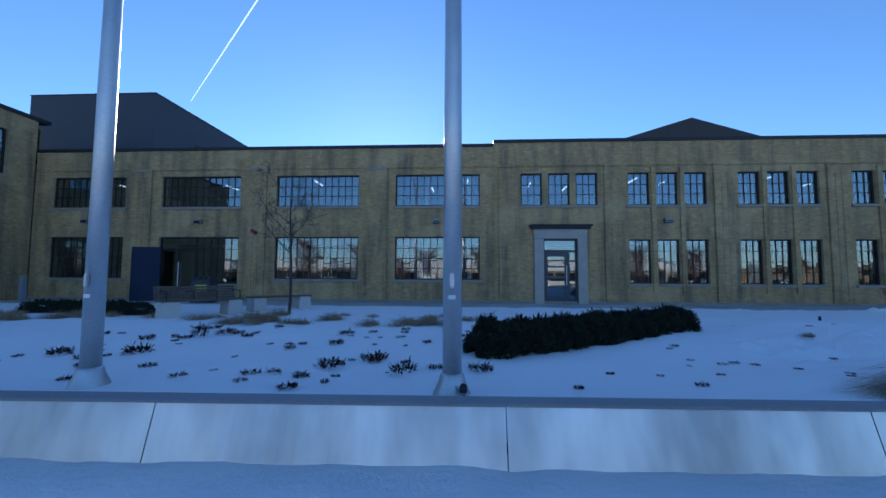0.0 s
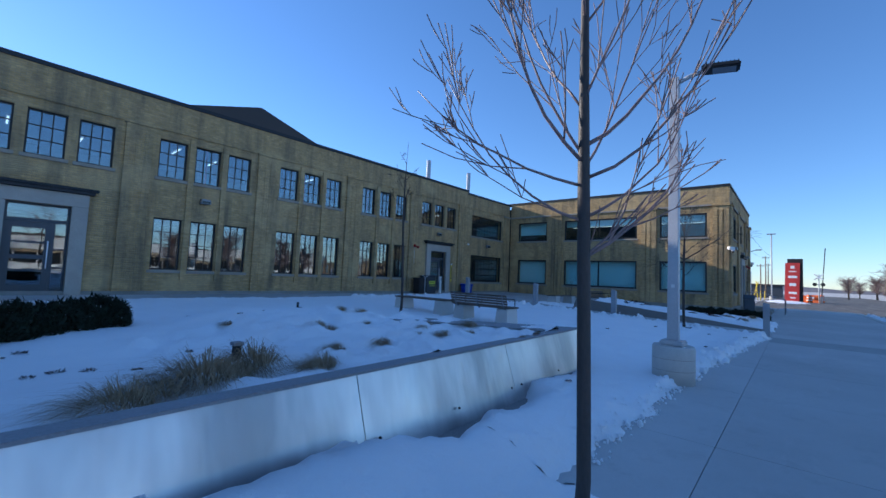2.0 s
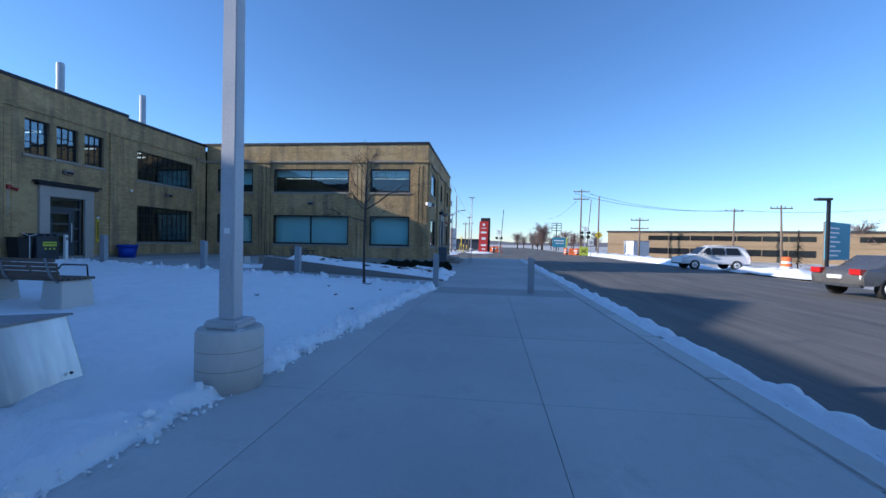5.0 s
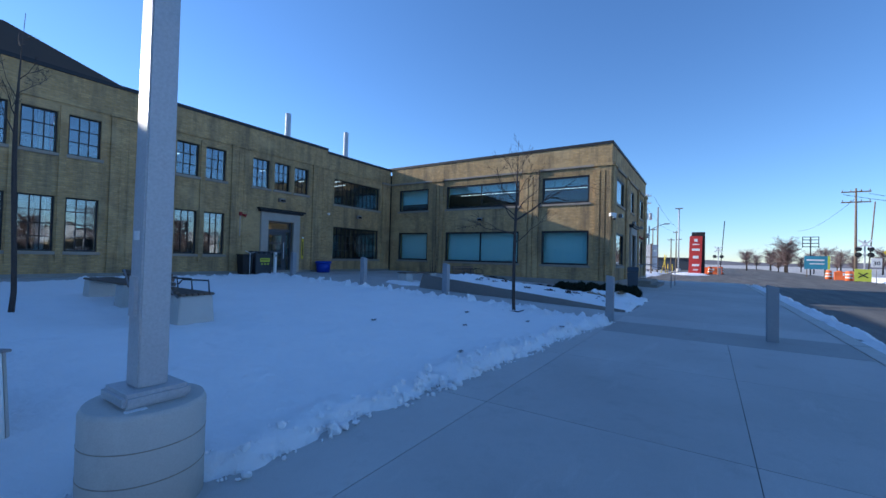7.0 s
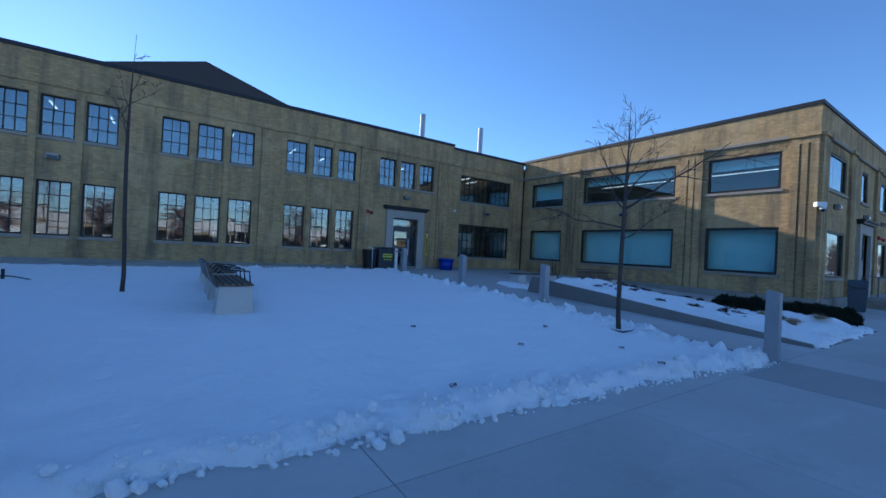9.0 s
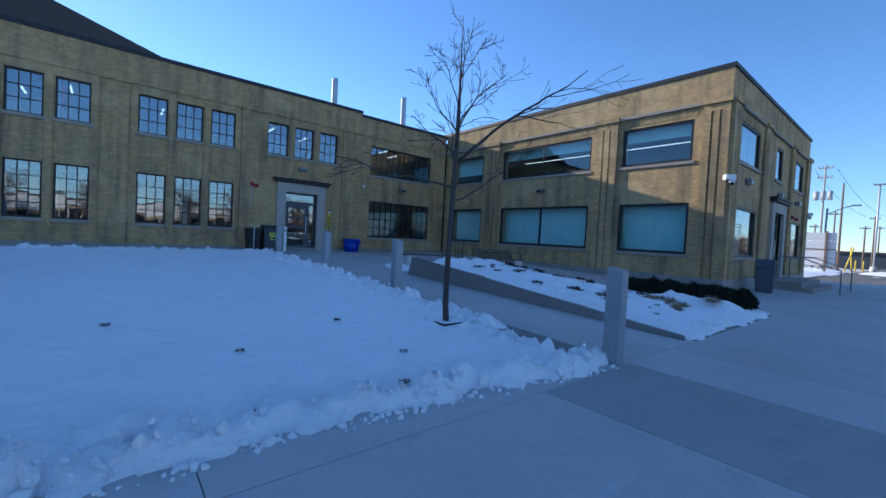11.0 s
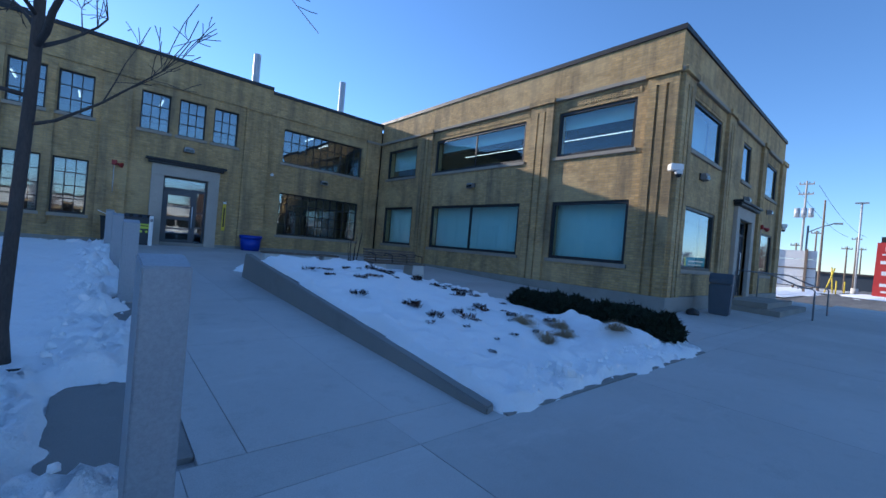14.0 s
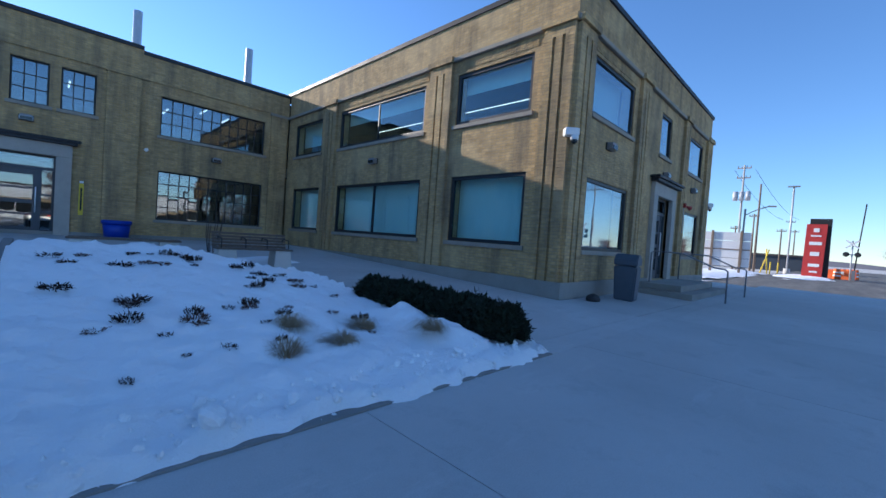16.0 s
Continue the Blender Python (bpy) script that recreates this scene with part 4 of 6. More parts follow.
# ---- entrance with open blue door leaf ----
en = thing("entrance_screen", pose(ENTRY[0], 0.06, ENTRY[2]), "dark glazed entrance screen with small panes above", "entrance", kind="structure")
W, H = ENTRY[1] - ENTRY[0], ENTRY[3] - ENTRY[2]
part("screen_frame", boxes((0, 0.07, 0.1, 0.18, 0, H), (W - 0.07, W, 0.1, 0.18, 0, H), (0.07, W - 0.07, 0.1, 0.18, H - 0.07, H), (1.6, 1.68, 0.1, 0.18, 0, H - 0.07), (0.07, 1.6, 0.1, 0.18, 2.12, 2.22), (1.68, W - 0.07, 0.1, 0.18, 0.72, 0.8), (0.8, 0.86, 0.1, 0.18, 0, 2.12)), DARKFRAME, en)
bm = bmesh.new()
for k in range(1, 6):
    u = 1.68 + (W - 1.75) * k / 6
    box(bm, u - 0.014, u + 0.014, 0.118, 0.16, 0.8, H - 0.07)
for k in range(1, 4):
    z = 0.8 + (H - 0.87) * k / 4
    box(bm, 1.68, W - 0.07, 0.12, 0.158, z - 0.014, z + 0.014)
part("glazing_bars", bm, DARKFRAME, en)
part("lower_panel", boxes((1.68, W - 0.07, 0.1, 0.16, 0, 0.72)), SILL, en)
for a, b, c, d in ((0.07, 0.8, 0.05, 2.12), (0.86, 1.6, 0.05, 2.12), (0.07, 1.6, 2.22, H - 0.07), (1.68, W - 0.07, 0.8, H - 0.07)):
    part("pane", boxes((a, b, 0.135, 0.143, c, d)), GLASS, en).visible_shadow = False
part("handle", rod((0.9, 0.06, 0.6), (0.9, 0.05, 0.65), (0.9, 0.05, 1.6), (0.9, 0.06, 1.65), r=0.018), CHROME, en)
bd = thing("blue_door_panel", pose(-14.25, -0.42, 0.40, 0, 0, 12), "navy blue painted door leaf standing open", "door")
part("leaf", boxes((0, 1.12, -0.025, 0.025, 0.02, 2.3)), BLUEDOOR, bd, bevel=0.006)
part("foot", boxes((0.0, 1.12, -0.04, 0.04, 0, 0.02)), DARKFRAME, bd)
part("stile", boxes((1.05, 1.12, -0.034, -0.026, 0.1, 2.2), (0.0, 0.07, -0.034, -0.026, 0.1, 2.2)), BLUEDOOR, bd)

# ---- bollards ----
bo = thing("bollard", pose(18.96, -15.84, 0, 0, 0, 3), "square grey steel bollard with sloped top", "bollard", "bollards")
bm = bmesh.new()
prism(bm, [(-0.085, -0.085), (0.085, -0.085), (0.085, 0.085), (-0.085, 0.085)], -0.05, 1.05)
for v in bm.verts:
    if v.co.z > 1:
        v.co.z += 0.02 * (1 if v.co.y > 0 else -1)
part("post", bm, BOLLM, bo, bevel=0.006)
part("base_ring", boxes((-0.10, 0.10, -0.10, 0.10, -0.05, 0.006)), JOINT, bo)
for x, y in ((19.08, -11.2), (19.04, -7.85), (18.98, -4.1)):
    copy_thing(bo, pose(x, y, rise(y), 0, 0, rng.uniform(-3, 3)))
copy_thing(bo, pose(18.49, -18.74, -0.03, 0, 0, 2))
for x, y in ((-14.7, -1.2), (-17.7, -1.6)):
    copy_thing(bo, pose(x, y, 0.38, 0, 0, 1))
pushp = thing("door_button_post", pose(20.1, -1.25, rise(-1.2)), "slim white post with door push button", "post")
part("post", boxes((-0.055, 0.055, -0.055, 0.055, 0, 1.0)), WHITEP, pushp, bevel=0.01)
part("button", boxes((-0.04, 0.04, -0.062, -0.056, 0.8, 0.9)), CAPM, pushp)

# ---- lamp post ----
lp = thing("lamp_post", pose(9.95, -15.09, 0.03), "square grey lamp post on round concrete footing", "lamp post")
bm = bmesh.new()
tube(bm, [(0, 0, -0.1), (0, 0, 0.5), (0, 0, 0.53)], [0.295, 0.295, 0.28], 40)
foot = part("footing", bm, CONC, lp, "round stained concrete footing")
bm = bmesh.new()
for z in (0.17, 0.34):
    tube(bm, [(0, 0, z), (0, 0, z + 0.006)], [0.2965, 0.2965], 40)
part("form_line", bm, SILL, foot)
part("base_plate", boxes((-0.165, 0.165, -0.165, 0.165, 0.53, 0.61)), GREYPAINT, lp, bevel=0.02)
bm = bmesh.new()
prism(bm, [(-0.076, -0.076), (0.076, -0.076), (0.076, 0.076), (-0.076, 0.076)], 0.61, 4.80, [(-0.065, -0.065), (0.065, -0.065), (0.065, 0.065), (-0.065, 0.065)])
shaft = part("shaft", bm, GREYPAINT, lp, bevel=0.008)
part("hand_cover", boxes((-0.092, -0.074, -0.035, 0.035, 1.0, 1.22)), GREYPAINT, shaft)
part("id_tag", boxes((-0.084, -0.074, -0.03, 0.02, 1.42, 1.47)), WHITEP, shaft)
part("arm", rod((0, 0, 4.70), (0.05, -0.2, 4.80), (0.08, -0.42, 4.85), r=0.035), GREYPAINT, lp)
bm = bmesh.new()
box(bm, -0.14, 0.14, -0.25, 0.25, -0.03, 0.045)
head = part("lamp_head", bm, BLACK, lp, "flat black lamp head", 0.02, pose(0.1, -0.6, 4.83, 6, 0, 8))
bm = bmesh.new()
for k in range(9):
    box(bm, -0.13, 0.13, -0.22 + k * 0.05, -0.21 + k * 0.05, 0.045, 0.056)
part("cooling_fins", bm, BLACK, head)
part("light_panel", boxes((-0.10, 0.10, -0.2, 0.10, -0.036, -0.0305)), CAPM, head)

# ---- flagpoles ----
fp = thing("flagpole", pose(-0.2, -12.8, 0.37), "tall silver tapered flagpole with flared shoe", "flagpole", "flagpoles")
bm = bmesh.new()
tube(bm, [(0, 0, 0), (0, 0, 3), (0, 0, 9)], [0.093, 0.088, 0.06], 24)
pl = part("pole", bm, POLEM, fp)
bm = bmesh.new()
tube(bm, [(0, 0, -0.03), (0, 0, 0.02), (0, 0, 0.15), (0, 0, 0.2), (0, 0, 0.22)], [0.19, 0.185, 0.125, 0.115, 0.094], 24)
part("flared_shoe", bm, POLEM, fp)
part("cleat", boxes((-0.02, 0.02, -0.125, -0.09, 1.03, 1.17)), POLEM, pl, bevel=0.008)
part("sticker", boxes((-0.035, 0.035, -0.0945, -0.089, 0.92, 0.96)), WHITEP, pl)
copy_thing(fp, pose(-3.91, -12.75, 0.35))
spot = thing("ground_spotlight", pose(-0.09, -13.0, 0.38), "small dark ground spotlight beside the pole", "spotlight")
part("stake", boxes((-0.02, 0.02, -0.02, 0.02, -0.06, 0.1)), CAPM, spot)
part("head", rod((0, 0.03, 0.08), (0, -0.05, 0.14), r=0.035, n=12), BLACK, spot)

# ---- benches ----
def bench(m, length, back, label):
    """Slatted bench on concrete blocks; its length runs along local x, the back at local +y."""
    b = thing("bench", m, label, "bench", "court benches")
    for x0 in (0.02, length - 0.42):
        bm = bmesh.new()
        prism(bm, [(x0, -0.28), (x0 + 0.4, -0.28), (x0 + 0.4, 0.28), (x0, 0.28)], -0.06, 0.40, [(x0 + 0.03, -0.25), (x0 + 0.37, -0.25), (x0 + 0.37, 0.25), (x0 + 0.03, 0.25)])
        part("block", bm, CONC, b, "pale concrete block", 0.012)
    for k in range(6):
        y = -0.26 + k * 0.09
        part("seat_slat", boxes((0.0, length, y, y + 0.07, 0.405, 0.445)), WOODG, b, bevel=0.006)
    if back:
        for k in range(5):
            z = 0.44 + k * 0.068
            part("back_slat", boxes((0.0, length, 0.29 + k * 0.022, 0.325 + k * 0.022, z, z + 0.055)), WOODG, b, bevel=0.006)
        for x0 in (0.12, length / 2, length - 0.18):
            bm = bmesh.new()
            tube(bm, [(x0, 0.24, 0.38), (x0, 0.36, 0.5), (x0, 0.44, 0.77)], [0.022, 0.022, 0.018], 6)
            part("bracket", bm, CAPM, b)
        for x0 in (0.1, length * 0.36, length * 0.64, length - 0.1):
            part("armrest", rod((x0, -0.22, 0.44), (x0, -0.2, 0.64), (x0, 0.2, 0.67), (x0, 0.26, 0.6), r=0.013, n=6), BLACK, b)
    return b


bench(pose(12.24, -10.85, 0.26, 0, 0, 90), 1.9, True, "slatted wooden bench with back on concrete blocks in snow")
bench(pose(12.24, -8.6, 0.30, 0, 0, 90), 2.2, False, "backless slatted bench on concrete blocks in snow")
bench(pose(-7.3, -7.6, 0.46, 0, 0, 55), 1.9, True, "slatted bench with back near the entrance bins")
bench(pose(-6.2, -5.6, 0.46, 0, 0, 50), 1.8, False, "low backless bench beyond the small tree")
bench(pose(24.15, -8.6, rise(-8.6), 0, 0, -6), 1.6, True, "grey slatted bench beside the brick wing")
bench(pose(21.9, -7.2, rise(-7.2), 0, 0, -8), 1.9, False, "low grey backless bench near the raised bed")

# ---- bins ----
def recycling(m, label):
    t = thing("recycling_bin", m, label, "bin", "recycling bins")
    bm = bmesh.new()
    prism(bm, [(0, -0.3), (0.78, -0.3), (0.78, 0.3), (0, 0.3)], 0, 0.9, [(0.0, -0.27), (0.78, -0.27), (0.78, 0.3), (0, 0.3)])
    part("body", bm, PLASTIC_G, t, bevel=0.02)
    bm = bmesh.new()
    prism(bm, [(-0.02, -0.3), (0.8, -0.3), (0.8, 0.32), (-0.02, 0.32)], 0.905, 1.03, [(0.0, -0.2), (0.78, -0.2), (0.78, 0.3), (0, 0.3)])
    top = part("lid", bm, PLASTIC_G, t, bevel=0.02)
    for k in range(3):
        part("slot", rod((0.16 + 0.24 * k, -0.285, 0.965), (0.16 + 0.24 * k, -0.24, 0.975), r=0.055, n=12), BLACK, top)
    lab = part("label_plate", boxes((0.2, 0.68, -0.302, -0.288, 0.55, 0.72)), SIGNYEL, t, "lime yellow label with dark bars")
    part("print_bar", boxes((0.24, 0.64, -0.305, -0.3025, 0.63, 0.66)), BLACK, lab)
    for k in range(3):
        part("symbol", boxes((0.26 + 0.15 * k, 0.33 + 0.15 * k, -0.302, -0.2885, 0.42, 0.49)), SIGNYEL, t)
    return t


rc = recycling(pose(19.42, -0.55, 0.40), "dark grey recycling station with lime yellow label")
copy_thing(rc, pose(-11.0, -1.0, 0.40))
wb = thing("waste_bin", pose(19.05, -0.6, 0.40), "black open waste bin", "bin")
bm = bmesh.new()
prism(bm, [(-0.2, -0.22), (0.2, -0.22), (0.2, 0.22), (-0.2, 0.22)], 0, 0.86, [(-0.25, -0.26), (0.25, -0.26), (0.25, 0.26), (-0.25, 0.26)])
part("body", bm, BLACK, wb, bevel=0.02)
part("rim", boxes((-0.265, 0.265, -0.275, -0.25, 0.84, 0.88), (-0.265, 0.265, 0.25, 0.275, 0.84, 0.88), (-0.265, -0.25, -0.25, 0.25, 0.84, 0.88), (0.25, 0.265, -0.25, 0.25, 0.84, 0.88)), BLACK, wb)
ash = thing("ashtray_stand", pose(18.95, -1.15, 0.38), "thin metal stand with two slanted arms", "stand")
part("stem", rod((0, 0, 0), (0, 0, 0.95), r=0.014), CHROME, ash)
part("arm", rod((-0.22, 0, 1.05), (0, 0, 0.95), r=0.012), CHROME, ash)
part("arm", rod((0, 0, 0.95), (0.22, 0, 1.02), r=0.012), CHROME, ash)
part("foot", boxes((-0.12, 0.12, -0.12, 0.12, -0.01, 0.015)), CHROME, ash)
bb = thing("blue_tub", pose(23.4, -0.62, 0.40), "round bright blue plastic tub by the wall", "tub")
bm = bmesh.new()
tube(bm, [(0, 0, 0), (0, 0, 0.5)], [0.33, 0.38], 28)
part("body", bm, PLASTIC_B, bb)
bm = bmesh.new()
tube(bm, [(0, 0, 0.46), (0, 0, 0.5), (0, 0, 0.58), (0, 0, 0.6)], [0.385, 0.42, 0.42, 0.40], 28)
part("rolled_rim", bm, PLASTIC_B, bb)
eb = thing("litter_bin", pose(31.4, -14.55, 0.03, 0, 0, 8), "blue-grey plastic litter bin with sloped hood", "bin")
bm = bmesh.new()
prism(bm, [(-0.22, -0.22), (0.22, -0.22), (0.22, 0.22), (-0.22, 0.22)], 0, 0.82, [(-0.26, -0.26), (0.26, -0.26), (0.26, 0.26), (-0.26, 0.26)])
part("body", bm, BINBLUE, eb, bevel=0.03)
bm = bmesh.new()
profile(bm, [(-0.27, 0.83), (0.27, 0.83), (0.27, 0.98), (0.1, 1.10), (-0.13, 1.10), (-0.27, 0.95)], -0.26, 0.26)
part("hood", bm, BINBLUE, eb, bevel=0.02)
part("flap", boxes((0.271, 0.285, -0.16, 0.16, 0.86, 0.97)), WHITEP, eb)
bag = thing("black_bag", pose(30.2, -14.3, 0.0), "small black bag on the pavement", "bag")
bm = bmesh.new()
bmesh.ops.create_icosphere(bm, subdivisions=2, radius=0.16, matrix=Matrix.Diagonal((1.4, 0.9, 0.75, 1)))
for v in bm.verts:
    v.co *= 1 + 0.18 * noise.noise(v.co * 7)
    v.co.z = max(v.co.z, -0.09) + 0.09
part("sack", bm, BLACK, bag)

# ---- side steps and rails ----
sp = thing("entrance_steps", pose(0, 0, 0), "two worn concrete steps to the side door", "steps", kind="structure")
part("lower_step", boxes((33.6, 38.0, -15.45, -13.96, -0.05, 0.17)), PLINTH, sp, bevel=0.012)
part("upper_step", boxes((33.9, 37.7, -15.1, -13.97, 0.172, 0.345)), PLINTH, sp, bevel=0.012)
for x0 in (34.3, 37.3):
    hr = thing("handrail", pose(x0, 0, 0), "grey steel pipe handrail at the steps", "handrail", "step handrails")
    part("pipe", rod((0, -14.15, 0.34), (0, -14.15, 1.22), (0, -14.25, 1.27), (0, -15.0, 1.24), (0, -15.75, 0.92), (0, -16.0, 0.90), (0, -16.06, 0.84), (0, -16.06, 0.0), r=0.021, n=10), CAPM, hr)

# ---- rooms behind the glass ----
for n, (a, b, c) in enumerate(side_w):
    bl = thing("roller_blind", pose(0, 0, 0), "pale blue-green roller blind drawn down", "blind", "ground floor blinds")
    part("fabric", boxes((29.86, 29.87, -b - 0.05, -a + 0.05, 1.1, 2.95)), BLIND, bl)
    part("roller", rod((29.88, -b - 0.05, 2.97), (29.88, -a + 0.05, 2.97), r=0.03), WHITEP, bl)
    bl2 = thing("roller_blind", pose(0, 0, 0), "pale roller blind half drawn over upper window", "blind", "upper floor blinds")
    part("fabric", boxes((29.86, 29.87, -b - 0.05, -a + 0.05, 5.22 if n else 4.75, 5.7)), BLIND, bl2)
    part("roller", rod((29.88, -b - 0.05, 5.72), (29.88, -a + 0.05, 5.72), r=0.03), WHITEP, bl2)
bl = thing("roller_blind", pose(0, 0, 0), "pale roller blind behind side window", "blind", "ground floor blinds")
part("fabric", boxes((30.3, 32.9, -13.40, -13.39, 1.1, 2.9)), BLIND, bl)
part("roller", rod((30.3, -13.38, 2.92), (32.9, -13.38, 2.92), r=0.03), WHITEP, bl)
for a, b in ((30.3, 32.92), (35.16, 36.38), (38.2, 40.6)):
    bl = thing("roller_blind", pose(0, 0, 0), "pale roller blind behind upper end window", "blind", "upper floor blinds")
    part("fabric", boxes((a, b, -13.40, -13.39, 4.55, 5.72)), BLIND, bl)
    part("roller", rod((a, -13.38, 5.74), (b, -13.38, 5.74), r=0.03), WHITEP, bl)
strip = thing("strip_light", pose(31.3, -4.2, 5.35), "long white ceiling strip light", "ceiling light", "strip lights")
part("body", boxes((-0.014, 0.014, -8.6, 0.0, 0.013, 0.03)), WHITEP, strip)
part("tube", boxes((-0.009, 0.009, -8.55, -0.05, 0.0, 0.012)), TUBE, strip)
k = 0
short = None
for xx in (-17.2, -12.0, -10.5, -7.2, -5.5, -1.8, 0.0, 3.0, 4.9, 7.6, 9.2, 12.0, 13.4, 16.2, 17.9, 20.4, 22.2, 25.4, 26.5, 27.6):
    if short is None:
        short = thing("strip_light", pose(xx, 2.0, 5.9), "short white ceiling strip light", "ceiling light", "factory strip lights")
        part("body", boxes((-0.04, 0.04, 0, 1.1, 0.03, 0.08)), WHITEP, short)
        part("tube", boxes((-0.022, 0.022, 0.03, 1.07, 0.0, 0.028)), TUBE, short)
    else:
        copy_thing(short, pose(xx, 1.6 + 2.5 * ((k * 7) % 3) / 3, 5.95, 0, 0, 0))
    k += 1
col = thing("interior_column", pose(-5.4, 2.2, 0), "white interior column with red pipe", "column")
part("shaft", boxes((-0.12, 0.12, -0.12, 0.12, 0.3, 3.5), (-0.12, 0.12, -0.12, 0.12, 3.9, 6.5)), WHITEP, col)
part("pipe", rod((0.2, -0.1, 3.9), (0.2, -0.1, 6.5), r=0.05), REDP, col)
for xx in (-2.0, 0.1, 8.5, 13.0, 17.0):
    copy_thing(col, pose(xx, 2.2, 0))

# ---- bare trees ----
def limb(bm, start, way, length, r0, level, rnd, style, tips):
    """A crooked tapering branch with finer ones along it."""
    n = max(3, int(length / 0.16))
    pts, rad = [Vector(start)], [r0]
    d = Vector(way).normalized()
    for k in range(n):
        d = (d + Vector((rnd.gauss(0, 1), rnd.gauss(0, 1), rnd.gauss(0, 1))) * style["crook"] + Vector((0, 0, style["lift"][min(level, 3)]))).normalized()
        pts.append(pts[-1] + d * length / n)
        rad.append(max(0.0032, r0 * (1 - 0.8 * (k + 1) / n)))
    tube(bm if level < 2 else tips, pts, rad, 6 if level < 2 else 3, level == 0)
    if level >= style["levels"]:
        return
    for _ in range(style["kids"][min(level, 3)]):
        at = rnd.uniform(0.25 if level else style.get("bare", 0.4), 1.0)
        k = min(n - 1, int(at * n))
        ax = (pts[k + 1] - pts[k]).normalized()
        side = Vector((rnd.gauss(0, 1), rnd.gauss(0, 1), rnd.gauss(0, 0.5)))
        side = (side - ax * side.dot(ax)).normalized()
        limb(bm, pts[k], ax + side * rnd.uniform(0.6, 1.1) * style["spread"], length * rnd.uniform(0.35, 0.62) * (1.15 - 0.4 * at), rad[k] * 0.6, level + 1, rnd, style, tips)


def bare_tree(m, seed, height, fork, r, mains, style, label, bark=BARK, tip=TWIG, chosen=()):
    rnd = random.Random(seed)
    t = thing("tree", m, label, "tree", "young bare trees")
    tr, tips = bmesh.new(), bmesh.new()
    pts, rad = [Vector((0, 0, -0.05))], [r * 1.1]
    n = 14
    p = Vector((0, 0, 0))
    for k in range(1, n + 1):
        f = k / n
        p = Vector((0.03 * math.sin(f * 5 + seed) * height / 4, 0.03 * math.cos(f * 4 + seed), f * height))
        pts.append(p)
        rad.append(max(0.004, r * (1 - 0.35 * f if f * height < fork else (1 - 0.35 * f) * max(0.12, 1 - (f * height - fork) / (height - fork) * 1.05))))
    tube(tr, pts, rad, 10)
    limbs = bmesh.new()
    for k in range(mains):
        z = fork + (height - fork) * style.get("top", 0.72) * (k / mains) ** style.get("pack", 1.1)
        i = min(n, max(1, round(z / height * n)))
        a = k * 2.4 + rnd.uniform(-0.5, 0.5)
        up = style["rise"] + 0.3 * k / mains
        limb(limbs, pts[i] + Vector((0, 0, rnd.uniform(-0.1, 0.1))), (math.cos(a), math.sin(a), up * rnd.uniform(0.7, 1.5)), style["reach"] * (1 - 0.45 * k / mains) * rnd.uniform(style.get("uneven", 0.8), 1.1), max(0.008, rad[i] * style["girth"]), 1 if style["thin"] else 0, rnd, style, tips)
    for z, a, up, ln, thick in chosen:
        i = min(n, max(1, round(z / height * n)))
        limb(limbs, Vector((pts[i].x, pts[i].y, z)), (math.cos(a), math.sin(a), up), ln, thick, 0, rnd, style, tips)
    trunk = part("trunk", tr, bark, t)
    part("branching", limbs, tip, t)
    part("crown", tips, tip, t, "fine reddish twig tips")
    return t


MAPLE = dict(crook=0.075, lift=(0.15, 0.16, 0.10, 0.05), kids=(6, 3, 1, 0), levels=3, spread=0.6, rise=0.9, reach=1.75, thin=False, girth=0.26, pack=1.0, uneven=0.7, top=0.7, bare=0.15)
LOCUST = dict(crook=0.15, lift=(0.03, 0.01, 0.0, 0.0), kids=(6, 4, 2, 0), levels=3, spread=0.9, rise=0.5, reach=1.55, thin=False, girth=0.5, pack=1.0, top=0.6)
SLIM = dict(crook=0.13, lift=(0.05, 0.03, 0.0, 0.0), kids=(3, 3, 2, 0), levels=3, spread=0.8, rise=0.9, reach=0.9, thin=False, girth=0.4)
bare_tree(pose(5.01, -15.63, 0.0), 3, 5.9, 2.0, 0.040, 14, MAPLE, "young bare maple with upright reddish twigs", MAPLEBARK, TWIG,
          [(1.62, -0.85, 0.40, 1.0, 0.014), (1.82, 2.35, 0.12, 1.15, 0.009), (1.84, -0.45, 0.26, 1.3, 0.010), (2.02, 2.15, 0.2, 1.15, 0.010), (2.06, -1.2, 0.35, 1.2, 0.011), (2.15, 2.8, 0.5, 1.25, 0.012), (2.25, -0.75, 0.6, 1.45, 0.013)])
RIGHTWARD = math.atan2(-0.66, 0.75)
bare_tree(pose(18.31, -13.73, 0.06), 11, 4.3, 2.7, 0.043, 6, dict(LOCUST, reach=1.35, rise=1.0, lift=(0.03, 0.02, 0.0, 0.0), kids=(5, 3, 1, 0), top=0.45, girth=0.42), "young bare locust tree with crooked spreading branches", BARK, BARK,
          [(1.75, RIGHTWARD + 0.3, 0.28, 1.3, 0.013), (1.95, RIGHTWARD + 3.3, 0.28, 1.65, 0.016), (2.3, RIGHTWARD, 0.66, 2.2, 0.026), (2.4, RIGHTWARD + 2.8, 0.8, 0.9, 0.015), (2.3, RIGHTWARD + 1.7, 0.7, 1.2, 0.017), (2.5, RIGHTWARD - 1.5, 0.8, 1.1, 0.015)])
bare_tree(pose(10.6, -8.18, 0.28, 0, 0, 120), 17, 5.0, 3.0, 0.038, 6, SLIM, "slim bare tree standing in the snowy lawn", BARK, BARK)
